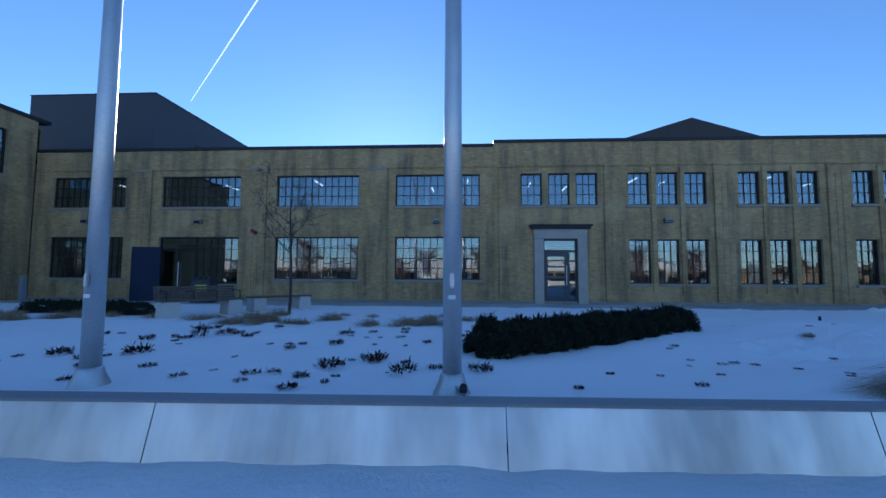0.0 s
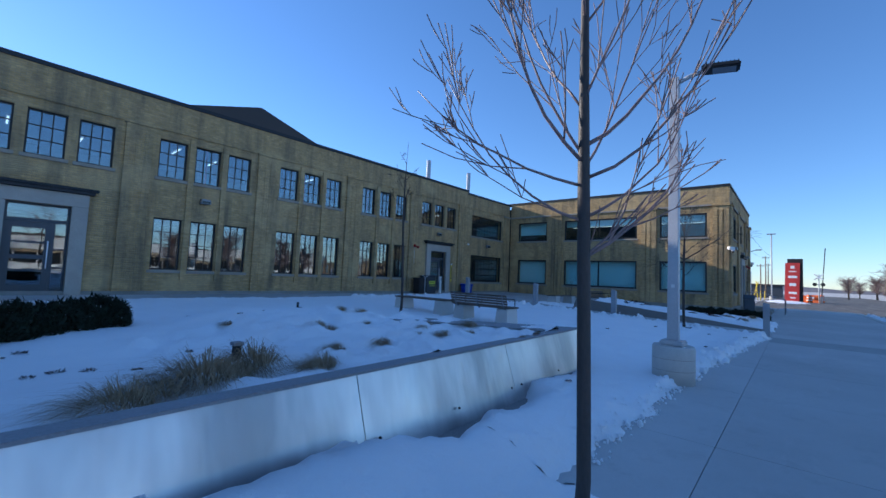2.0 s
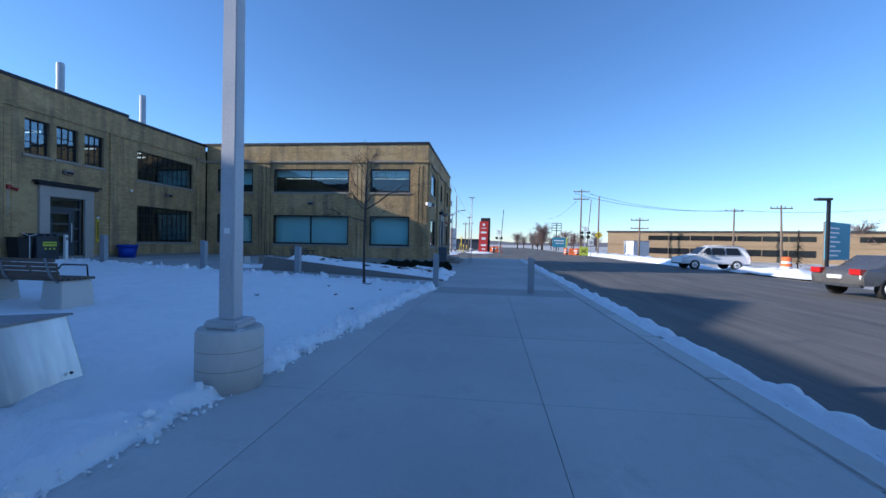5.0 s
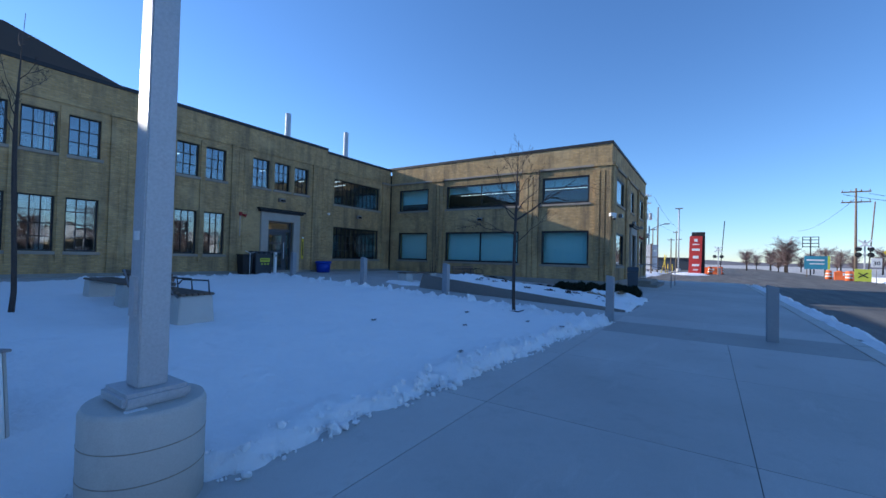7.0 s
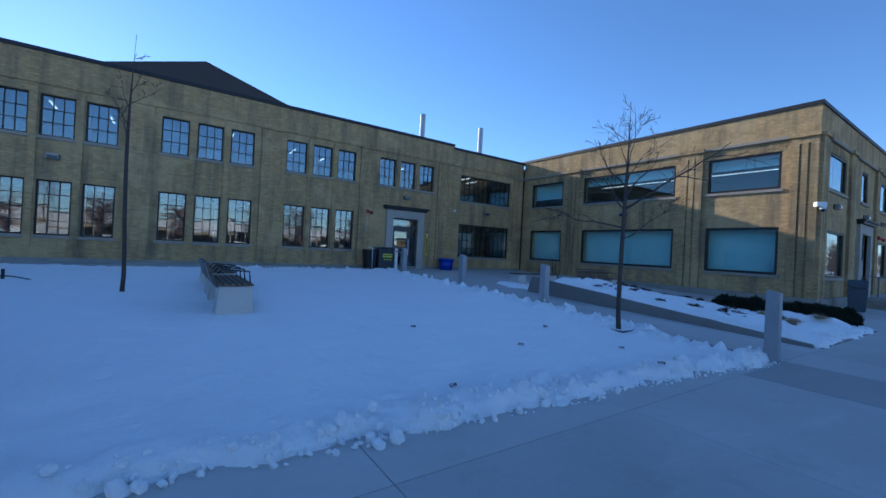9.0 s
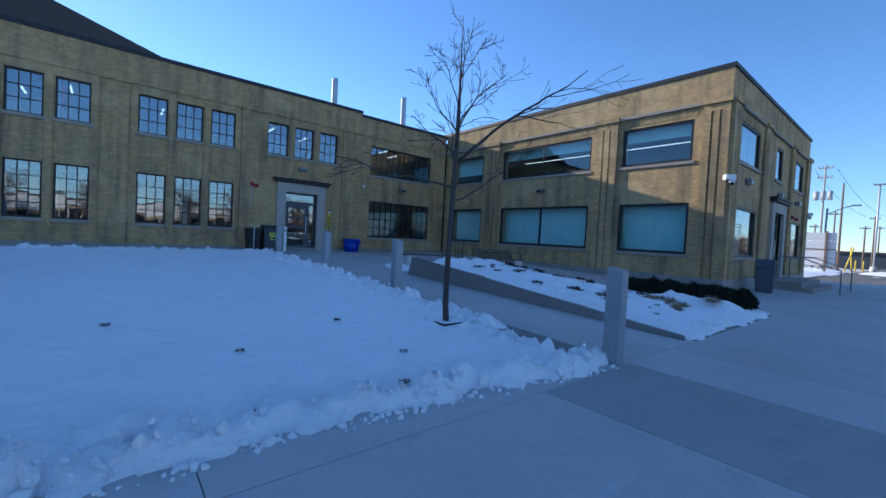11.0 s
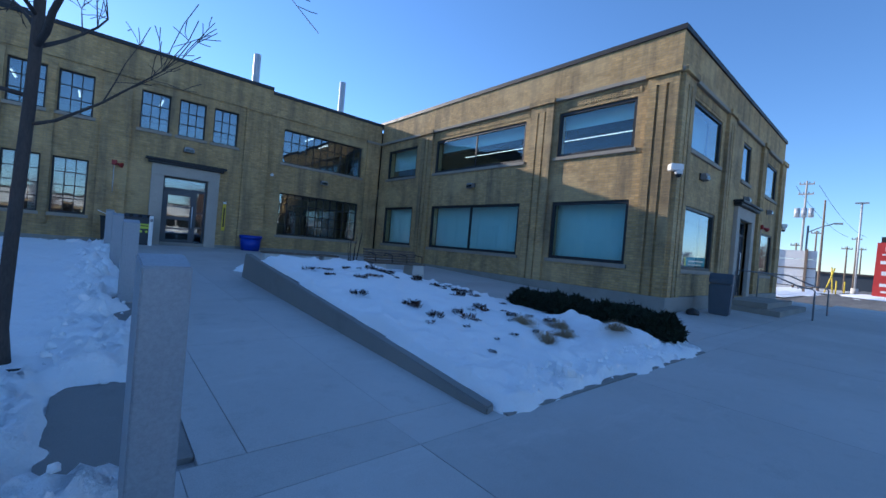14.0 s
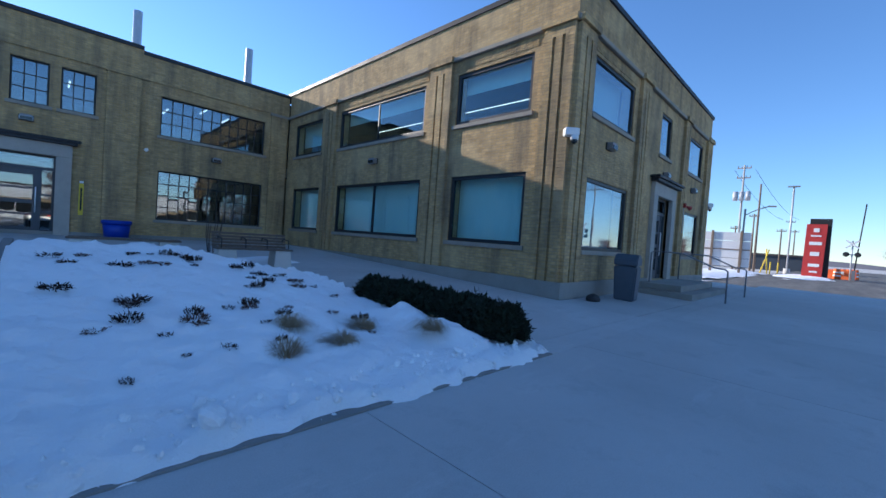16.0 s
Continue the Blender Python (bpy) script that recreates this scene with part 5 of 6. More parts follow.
bare_tree(pose(-4.95, -5.8, 0.46, 0, 0, 200), 23, 4.4, 1.7, 0.042, 10, dict(LOCUST, reach=1.5), "bare crooked tree in front of the entrance bay", BARK, BARK)
gr = thing("tree_pit", pose(18.31, -13.73, 0.0), "dark square steel edging round the tree", "tree pit")
part("frame", boxes((-0.22, 0.22, -0.22, -0.20, 0.04, 0.135), (-0.22, 0.22, 0.20, 0.22, 0.04, 0.135), (-0.22, -0.20, -0.20, 0.20, 0.04, 0.135), (0.20, 0.22, -0.20, 0.20, 0.04, 0.135)), BLACK, gr)
stems = thing("bare_shrub", pose(24.6, -6.9, rise(-6.9)), "cluster of thin bare upright stems", "shrub")
bm = bmesh.new()
for k in range(9):
    a = k * 0.9
    tube(bm, [(0.08 * math.cos(a), 0.08 * math.sin(a), -0.02), (0.16 * math.cos(a), 0.16 * math.sin(a), 0.6), (0.2 * math.cos(a) + 0.05, 0.2 * math.sin(a), rng.uniform(0.9, 1.25))], [0.013, 0.01, 0.004], 5)
part("stems", bm, BARK, stems)


# ---- evergreen hedges ----
def hedge(m, path, width, height, count, seed, label):
    """A low clipped row of yew: needled sprays over an uneven mound."""
    rnd = random.Random(seed)
    h = thing("hedge", m, label, "hedge", "yew hedges")
    verts, faces, cv, cf = [], [], [], []
    length = sum((Vector(b) - Vector(a)).length for a, b in zip(path, path[1:]))

    def along(s):
        for a, b in zip(path, path[1:]):
            a, b = Vector(a), Vector(b)
            seg = (b - a).length
            if s <= seg:
                return a + (b - a) * (s / seg), (b - a).normalized()
            s -= seg
        return Vector(path[-1]), (Vector(path[-1]) - Vector(path[-2])).normalized()

    for _ in range(count):
        s = rnd.uniform(-0.02, length + 0.02)
        c, d = along(min(max(s, 0), length))
        n = Vector((-d.y, d.x))
        a = rnd.uniform(0, math.pi)
        bump_ = 0.86 + 0.20 * noise.noise(Vector((s * 1.9, seed, 0))) + 0.22 * noise.noise(Vector((s * 5.0, seed, a)))
        end = min(1.0, 0.5 + 1.6 * min(s, length - s) / width) if width else 1
        rad = rnd.uniform(0.55, 1.0) ** 0.4 * bump_ * max(0.4, end)
        off, z = math.cos(a) * width / 2 * rad, max(0.02, math.sin(a) ** 0.7 * height * rad)
        base = Vector((c.x + n.x * off, c.y + n.y * off, z))
        out = Vector((n.x * math.cos(a), n.y * math.cos(a), math.sin(a) + 0.55)) + Vector((rnd.gauss(0, 0.45), rnd.gauss(0, 0.45), rnd.gauss(0, 0.3)))
        out.normalize()
        ln = rnd.uniform(0.032, 0.08) * (1.6 if rnd.random() < 0.12 else 1)
        side = out.cross(Vector((rnd.gauss(0, 1), rnd.gauss(0, 1), rnd.gauss(0, 1)))).normalized()
        for j in range(3):
            o = base + out * ln * j * 0.3
            tip = o + (out * 0.8 + side * (0.8 if j % 2 else -0.8)).normalized() * ln * 0.75
            w = out.cross(side) * ln * 0.17
            i0 = len(verts)
            verts += [o - w, o + w, tip]
            faces.append((i0, i0 + 1, i0 + 2))
    me = bpy.data.meshes.new("foliage")
    me.from_pydata([tuple(v) for v in verts], [], faces)
    me.materials.append(YEW)
    f = new("foliage", me)
    f.parent = h
    core = bmesh.new()
    steps = max(6, int(length / 0.2))
    rings = []
    for k in range(steps + 1):
        c, d = along(length * k / steps)
        n = Vector((-d.y, d.x))
        e = 0.35 + 0.42 * min(1.0, 2.2 * min(k, steps - k) / steps)
        rings.append([core.verts.new((c.x + n.x * math.cos(a) * width / 2 * e, c.y + n.y * math.cos(a) * width / 2 * e, max(-0.03, math.sin(a) * height * e))) for a in (math.pi * q / 6 for q in range(7))])
    for a, b in zip(rings, rings[1:]):
        for q in range(6):
            core.faces.new((a[q], a[q + 1], b[q + 1], b[q]))
    part("inner_growth", core, YEW, h)
    return h


hedge(pose(0, 0, 0.40), [(0.0, -11.05), (1.3, -10.35), (2.9, -9.2), (4.35, -8.15)], 0.85, 0.5, 22000, 5, "low dark green yew hedge in the snowy bed")
hedge(pose(0, 0, 0.10), [(25.42, -12.45), (25.3, -13.5), (25.3, -14.6), (25.22, -15.7)], 0.62, 0.42, 15000, 8, "dark yew hedge at the raised bed corner")
hedge(pose(0, 0, 0.46), [(-12.2, -6.2), (-10.2, -6.4), (-8.2, -6.7)], 0.8, 0.34, 5000, 9, "low dark yew hedge near the entrance")


# ---- dry grasses and dead perennials in the beds ----
def blades(count, spread, height, lean, width, seed, droop=0.5):
    rnd = random.Random(seed)
    verts, faces = [], []
    for _ in range(count):
        a, r = rnd.uniform(0, 6.283), spread * rnd.random() ** 0.6
        base = Vector((math.cos(a) * r * 0.55, math.sin(a) * r * 0.45, -0.02))
        d = Vector((math.cos(a) + lean[0] * rnd.uniform(0.2, 1.1), math.sin(a) + lean[1], 0))
        h = height * rnd.uniform(0.25, 1.15) * (1.15 - 0.6 * r / spread)
        far = spread * rnd.uniform(0.35, 1.2)
        mid = base + d * far * 0.45 + Vector((rnd.gauss(0, 0.02), rnd.gauss(0, 0.02), h * rnd.uniform(0.65, 1.0)))
        tip = base + d * far + Vector((rnd.gauss(0, 0.04), rnd.gauss(0, 0.04), h * (1 - droop * rnd.random())))
        w = Vector((-d.y, d.x, 0)).normalized() * width
        i = len(verts)
        verts += [base - w, base + w, mid + w * 0.8, mid - w * 0.8, tip]
        faces += [(i, i + 1, i + 2, i + 3), (i + 3, i + 2, i + 4)]
    me = bpy.data.meshes.new("blades")
    me.from_pydata([tuple(v) for v in verts], [], faces)
    return me


def clump(name, m, me, material, label, category, group):
    if not me.materials:
        me.materials.append(material)
    t = thing(name, m, label, category, group)
    piece("leaves", me, t, Matrix())
    return t


grass_a = blades(620, 0.36, 0.27, (-0.9, 0.05), 0.003, 4, 1.15)
grass_b = blades(420, 0.32, 0.20, (-0.7, 0.25), 0.003, 6, 1.2)
for k in range(74):
    if k < 12:
        x, y = (3.45, 3.7, 4.0, 4.3, 4.55, 4.8, 4.95, 7.2, 8.2, 7.6, 6.2, 7.2)[k], (-13.3, -13.15, -13.0, -12.85, -12.65, -13.3, -13.2, -12.75, -12.45, -10.3, -11.4, -10.2)[k]
        s = rng.uniform(0.75, 1.05) if k < 5 else rng.uniform(0.4, 0.65)
    elif k < 26:
        x, y = rng.uniform(5.2, 8.5), rng.uniform(-13.2, -9.8)
        s = rng.uniform(0.22, 0.45)
        if x > bed_limit(y) - 0.4:
            continue
    else:
        x, y = rng.uniform(-13, 1.5), rng.uniform(-8.6, -6.4)
        s = rng.uniform(0.6, 1.05)
    clump("grass_tuft", pose(x, y, bed_height(x, y) - 0.02, 0, 0, rng.uniform(-40, 40)) @ Matrix.Diagonal((s, s, s * 0.95, 1)), (grass_a, grass_b)[k % 2], STRAW, "clump of dry straw-coloured grass in snow", "grass tuft", "dry grass tufts")
leafy = []
for sd in range(4):
    rnd = random.Random(40 + sd)
    verts, faces = [], []
    for _ in range(90 + 26 * sd):
        a, r = rnd.uniform(0, 6.283), 0.17 * rnd.random() ** 0.5
        c = Vector((math.cos(a) * r, math.sin(a) * r, rnd.uniform(0.0, 0.06)))
        d = Vector((math.cos(a + rnd.gauss(0, 0.6)), math.sin(a + rnd.gauss(0, 0.6)), rnd.uniform(-0.1, 1.1))).normalized()
        w = d.cross(Vector((0, 0, 1))).normalized() * rnd.uniform(0.006, 0.014)
        ln = rnd.uniform(0.04, 0.1)
        i = len(verts)
        verts += [c, c + d * ln * 0.5 + w, c + d * ln, c + d * ln * 0.5 - w + Vector((0, 0, 0.01))]
        faces.append((i, i + 1, i + 2, i + 3))
    me = bpy.data.meshes.new("dead_leaves")
    me.from_pydata([tuple(v) for v in verts], [], faces)
    me.materials.append(RUST if sd == 1 else DEADLEAF)
    leafy.append(me)
for k in range(170):
    if k < 92:
        x = rng.uniform(-6.5, 0.6) if k < 80 else rng.uniform(1.0, 6.0)
        y = rng.uniform(-12.7, -8.9)
        z = bed_height(x, y)
        s = (rng.uniform(0.18, 0.5) if rng.random() < 0.85 else 0.75) if x < 0.2 else rng.uniform(0.16, 0.3)
    elif k < 110:
        x, y = rng.uniform(1.5, 8.0), rng.uniform(-12.4, -5.5)
        z = bed_height(x, y)
        s = rng.uniform(0.15, 0.3)
        if x > bed_limit(y):
            continue
    else:
        x, y = rng.uniform(21.5, 24.7), rng.uniform(-15.1, -10.4)
        if x > 24.3 and y < -13:
            continue
        z = tri_height(x, y)
        s = rng.uniform(0.2, 0.6) if y > -14.3 else rng.uniform(0.15, 0.35)
    clump("dead_plant", pose(x, y, z - 0.01, 0, 0, rng.uniform(0, 360)) @ Matrix.Diagonal((s * rng.uniform(0.9, 1.4), s * rng.uniform(0.8, 1.2), s * rng.uniform(1.1, 1.9), 1)), leafy[(k * 7) % 4], DEADLEAF, "dark withered perennial poking through snow", "dead plant", "withered plants")
for x, y in ((22.9, -15.0), (23.5, -14.9), (24.0, -14.5), (24.4, -15.15), (23.2, -14.4)):
    clump("grass_tuft", pose(x, y, tri_height(x, y), 0, 0, rng.uniform(0, 360)) @ Matrix.Diagonal((0.5, 0.5, 0.55, 1)), grass_a, STRAW, "small flattened tuft of dry grass in snow", "grass tuft", "dry grass tufts")
spk = thing("garden_sprinkler", pose(8.55, -6.3, 0.36), "dark ground hydrant with low side hoses", "hydrant")
part("post", rod((0, 0, -0.03), (0, 0, 0.22), r=0.03), BLACK, spk)
part("hose", rod((-0.42, 0, 0.0), (-0.15, 0, 0.07), (0, 0, 0.08), (0.15, 0, 0.07), (0.42, 0, 0.0), r=0.012, n=6), BLACK, spk)
for x, y in ((4.43, -12.55),):
    bx = thing("bed_light", pose(x, y, bed_height(x, y)), "small dark square bed light stake", "bed light", "bed lights")
    part("stake", boxes((-0.03, 0.03, -0.03, 0.03, -0.06, 0.13)), BLACK, bx)
    part("cap", boxes((-0.045, 0.045, -0.045, 0.045, 0.13, 0.16)), CAPM, bx)
for k in range(9):
    x, y = (13.6, 15.6, 14.6, 17.0, 15.4, 16.4, 2.4, 7.9, 16.9)[k], (-15.0, -13.9, -12.5, -14.6, -15.3, -15.5, -14.6, -14.3, -13.2)[k]
    clump("fallen_leaf", pose(x, y, lawn_height(x, y) + 0.004, 0, 0, k * 47) @ Matrix.Diagonal((0.22, 0.22, 0.35, 1)), leafy[k % 3], DEADLEAF, "curled brown leaf litter on the snow", "leaf", "leaf litter")

# ---- beyond the forecourt ----
sheet("side_road", 43.8, 190, -20.6, -13.0, 3.0, lambda x, y: -0.125, ASPH, "grey asphalt side road past the wing", "road")
patch("sign_island", 74.0, -15.6, 10.0, 2.2, lambda x, y: -0.12, 0.16, "snow island round the red sign", 3.7, 0.5)
patch("verge_snow", 62.0, -34.5, 24.0, 2.0, lambda x, y: -0.2, 0.5, "piled snow along the far verge", 6.1, 0.6)
patch("far_snow", 66.0, -9.6, 17.0, 3.2, lambda x, y: -0.2, 0.2, "snow beyond the wing", 8.1, 0.6)
patch("west_snow", -20, -48, 40, 8, lambda x, y: -0.25, 0.3, "snow field across the car park", 9.1, 1.5)
patch("lot_snow", 36.5, -36.5, 6.0, 1.6, lambda x, y: -0.2, 0.35, "snow heap at the car park edge", 7.7, 0.4)


OLDPOLE = simple("silvered_pole_wood", (0.34, 0.31, 0.28), (0.46, 0.43, 0.40), 3, 0.85, stretch=(1, 1, 0.1))


def utility_pole(x, y, h, label, arms=1, transformers=0, lean=0.0, mat=POLEWOOD, span=1.0):
    t = thing("utility_pole", pose(x, y, -0.3, 0, lean, 0), label, "utility pole", "utility poles")
    bm = bmesh.new()
    tube(bm, [(0, 0, 0), (0, 0, h)], [0.14, 0.085], 8)
    part("pole", bm, mat, t)
    for k in range(arms):
        z = h - 0.35 - 1.1 * k
        a = part("crossarm", boxes((-0.06, 0.06, -1.15 * span, 1.15 * span, z - 0.06, z + 0.06)), mat, t)
        for yy in (-1.05 * span, -0.4 * span, 0.4 * span, 1.05 * span):
            part("insulator", rod((0, yy, z + 0.06), (0, yy, z + 0.26), r=0.045, n=6), CAPM, a)
    for k in range(transformers):
        part("transformer", rod((-0.1, -0.55 + 0.58 * k, h - 4.0), (-0.1, -0.55 + 0.58 * k, h - 3.0), r=0.25, n=12), GREYPAINT, t)
    return t


utility_pole(77.2, -9.8, 12.1, "tall weathered utility pole with grey transformers", 2, 3, 0.0, OLDPOLE, 0.55)
utility_pole(79.0, -11.2, 10.2, "bare brown utility pole", 0)
utility_pole(68.7, -30.8, 10.1, "utility pole with crossarms beside the crossing", 2, 0)
utility_pole(70.05, -33.7, 9.2, "slim wooden pole behind the yellow sign", 0)
utility_pole(65.4, -50.2, 7.2, "utility pole behind the low building", 1)
utility_pole(62.7, -37.1, 5.6, "short pole with crossarm and lamps", 2)
utility_pole(55.2, -49.6, 6.7, "leaning pole in front of the low building", 1, 0, 3)
for x, y, h in ((92, -9.2, 8.0), (100, -11.6, 6.5), (108, -12.0, 8.5), (118, -12.0, 7.5), (88, -7.8, 6.0)):
    utility_pole(x, y, h, "distant utility pole along the tracks", 1, 0, 0.0, POLEWOOD, 0.5)
for x, y, lean in ((80.5, -11.6, 14), (81.0, -12.2, -4), (84.0, -12.9, 0), (79.5, -12.6, 0)):
    gg = thing("guard_post", pose(x, y, -0.25, lean, 0, 0), "thin yellow guard post beside the tracks", "post", "yellow guard posts")
    part("tube", rod((0, 0, 0), (0, 0, 2.9 if lean else 1.4), r=0.07), YELLOW, gg)
fw = thing("far_shed", pose(112.0, -14.5, -0.35), "long low dark shed behind the tracks", "shed")
part("wall", boxes((0, 6, 0, 16, 0, 2.6)), CLAD, fw)
part("roof", boxes((-0.3, 6.3, -0.3, 16.3, 2.6, 2.9)), ROOFM, fw)
sl = thing("street_lamp", pose(77.4, -11.0, -0.3) @ Matrix.Scale(0.9, 4), "street lamp arm reaching over the road", "street lamp")
part("arm", rod((0, 0.9, 7.2), (0, -0.3, 7.9), (0, -1.4, 8.3), r=0.06), CAPM, sl)
part("head", boxes((-0.15, 0.15, -2.1, -1.3, 8.2, 8.38)), CAPM, sl)
part("pole", rod((0, 1.0, 0), (0, 0.9, 8.0), r=0.11), CAPM, sl)
ml = thing("street_lamp", pose(82.8, -13.8, -0.3) @ Matrix.Scale(0.9, 4), "tall slim pale lamp mast on concrete foot", "street lamp")
part("mast", rod((0, 0, 0), (0, 0, 11.4), r=0.11), GREYPAINT, ml)
part("head", boxes((-0.2, 0.2, -0.6, 0.6, 11.4, 11.55)), CAPM, ml)
part("foot", rod((0, 0, 0), (0, 0, 0.9), r=0.35, n=14), CONC, ml)
hb = thing("billboard", pose(66.2, -10.6, -0.2) @ Matrix.Scale(0.92, 4), "pale panelled billboard seen from behind", "billboard")
for k in range(4):
    z = 0.75 + k * 0.86
    part("panel", boxes((-0.04, 0.04, -1.95, 1.95, z, z + 0.82)), FARWHITE, hb)
for yy in (-1.2, 1.2):
    part("post", boxes((-0.2, -0.05, yy - 0.1, yy + 0.1, -0.3, 4.3)), POLEWOOD, hb)
part("rail", boxes((-0.1, -0.045, -1.95, 1.95, 2.4, 2.5)), POLEWOOD, hb)
rs = thing("totem_sign", pose(77.0, -16.2, -0.12), "tall red totem sign with dark slab behind", "sign")
bm = bmesh.new()
prism(bm, [(-0.22, -0.72), (0.22, -0.72), (0.22, 0.82), (-0.22, 0.82)], 0, 5.4, [(-0.22, -0.85), (0.22, -0.85), (0.22, 0.72), (-0.22, 0.72)])
part("red_panel", bm, REDP, rs, bevel=0.02)
part("dark_slab", boxes((0.3, 0.7, -1.15, 0.5, 0, 6.0)), BLACK, rs, bevel=0.02)
for z, w, hh in ((4.6, 0.42, 0.4), (4.15, 0.8, 0.14), (3.3, 0.95, 0.32), (2.2, 0.7, 0.4), (1.1, 0.85, 0.3), (0.5, 0.6, 0.18)):
    part("panel_mark", boxes((-0.25, -0.222, -w / 2 - 0.05, w / 2 - 0.05, z, z + hh)), WHITEP, rs, "plain pale mark")


def crossing_signal(x, y, label, gate):
    t = thing("crossing_signal", pose(x, y, -0.2) @ Matrix.Scale(0.9 if not gate else 1.0, 4), label, "crossing signal", "crossing signals")
    part("mast", rod((0, 0, 0), (0, 0, 4.4), r=0.07), GREYPAINT, t)
    for a in (40, -40):
        part("crossbuck", boxes((-0.03, 0.0, -0.65, 0.65, -0.09, 0.09)), WHITEP, t, m=pose(-0.1 - 0.01 * (a > 0), 0, 4.0, a, 0, 0))
    for yy in (-0.45, 0.45):
        for z in ((2.9,) if not gate else (2.9, 3.5)):
            part("lamp_disc", rod((-0.02, yy, z), (0.04, yy, z), r=0.26, n=16), BLACK, t)
            part("lamp_hood", rod((-0.25, yy, z + 0.02), (-0.02, yy, z), r=0.14, n=12), BLACK, t)
    part("lamp_bar", boxes((0.04, 0.1, -0.6, 0.6, 2.85, 2.95)), GREYPAINT, t)
    part("gate_arm", rod((0.1, -0.3, 1.2), (0.1, -0.75, 8.3), r=0.06, n=6), BLACK if not gate else POLEWOOD, t)
    part("relay_box", boxes((-0.2, 0.3, -0.4, -0.1, 0, 1.2)), CAPM, t)


crossing_signal(76.5, -18.9, "railway crossing signal with raised gate arm", False)
crossing_signal(66.6, -31.0, "railway crossing signal with crossbuck and raised gate", True)
dm = thing("warning_sign", pose(68.1, -33.2, -0.3), "yellow diamond warning sign on post", "sign")
part("plate", boxes((-0.03, 0.0, -0.42, 0.42, -0.42, 0.42)), YELLOW, dm, m=pose(-0.2, 0, 3.3, 45, 0, 0))
part("post", rod((-0.15, 0, 0), (-0.15, 0, 3.6), r=0.04), CAPM, dm)
part("symbol", boxes((-0.26, -0.235, -0.06, 0.06, 3.0, 3.6)), BLACK, dm)
s30 = thing("speed_sign", pose(61.5, -30.6, -0.3), "white speed sign reading 30 on post", "sign")
part("plate", boxes((-0.03, 0.0, -0.36, 0.36, 1.75, 2.6)), WHITEP, s30, bevel=0.01)
part("post", rod((0.03, 0, 0), (0.03, 0, 2.6), r=0.035), CAPM, s30)


def letters(text, m, size, material, parent, name="lettering"):
    cu = bpy.data.curves.new(name, "FONT")
    cu.body, cu.size, cu.extrude, cu.align_x, cu.align_y = text, size, 0.004, "CENTER", "CENTER"
    tmp = bpy.data.objects.new(name, cu)
    scene.collection.objects.link(tmp)
    dg = bpy.context.evaluated_depsgraph_get()
    me = bpy.data.meshes.new_from_object(tmp.evaluated_get(dg))
    bpy.data.objects.remove(tmp)
    me.materials.clear()
    me.materials.append(material)
    ob = new(name, me)
    ob.parent = parent
    ob.matrix_basis = m
    return ob


letters("30", pose(-0.036, 0, 2.1, 90, 0, -90), 0.5, BLACK, s30, "number")
ly = thing("detour_sign", pose(64.5, -30.4, -0.25), "lime yellow temporary road sign", "sign")
part("plate", boxes((-0.03, 0, -0.6, 0.6, 0.3, 1.5)), SIGNYEL, ly)
for a in (35, -35):
    part("symbol", boxes((-0.04, -0.031, -0.4, 0.4, -0.05, 0.05)), BLACK, ly, m=pose(-0.004 * (a > 0), 0, 0.9, a, 0, 0))
part("leg", rod((0, -0.3, 0), (0, -0.3, 1.4), r=0.03), CAPM, ly)
tb = thing("roadside_board", pose(87.0, -30.7, -0.3), "teal and green roadside notice board", "board")
part("panel", boxes((-0.04, 0.04, -1.25, 1.25, 1.3, 3.2)), TEALSIGN, tb)
part("edge_panel", boxes((-0.045, 0.045, -1.5, -1.25, 1.3, 3.2)), SIGNYEL, tb)
part("print", boxes((-0.05, -0.041, -0.9, 1.0, 2.5, 2.7), (-0.05, -0.041, -0.9, 0.7, 2.0, 2.15)), WHITEP, tb, "pale unreadable bars of print")
part("post", boxes((0.04, 0.14, -1.0, -0.9, 0, 3.2), (0.04, 0.14, 0.9, 1.0, 0, 3.2)), POLEWOOD, tb)
rk = thing("signal_rack", pose(102, -32.5, -0.3), "dark open pole rack above the trees", "rack")
part("post", rod((0, 0, 0), (0, 0, 6.8), r=0.1), BLACK, rk)
for z in (5.0, 5.6, 6.2, 6.7):
    part("bar", boxes((-0.05, 0.05, -1.1, 1.1, z, z + 0.12)), BLACK, rk)
part("upright", boxes((-0.05, 0.05, -1.1, -1.0, 4.9, 6.8), (-0.05, 0.05, 1.0, 1.1, 4.9, 6.8)), BLACK, rk)
drum = thing("traffic_drum", pose(76.8, -30.2, -0.2), "orange traffic drum with white bands", "traffic drum", "orange drums")
bm = bmesh.new()
tube(bm, [(0, 0, 0), (0, 0, 1.15)], [0.34, 0.26], 14)
body = part("body", bm, ORANGE, drum)
bm = bmesh.new()
tube(bm, [(0, 0, 0.35), (0, 0, 0.5)], [0.318, 0.306], 14)
tube(bm, [(0, 0, 0.7), (0, 0, 0.85)], [0.294, 0.283], 14)
part("band", bm, WHITEP, body)
for x, y in ((77.0, -31.2), (75.0, -31.9), (80.5, -18.4), (82.0, -18.9), (79.4, -18.0), (84.0, -19.4), (72.0, -31.0), (36.0, -37.3)):
    copy_thing(drum, pose(x, y, -0.2))
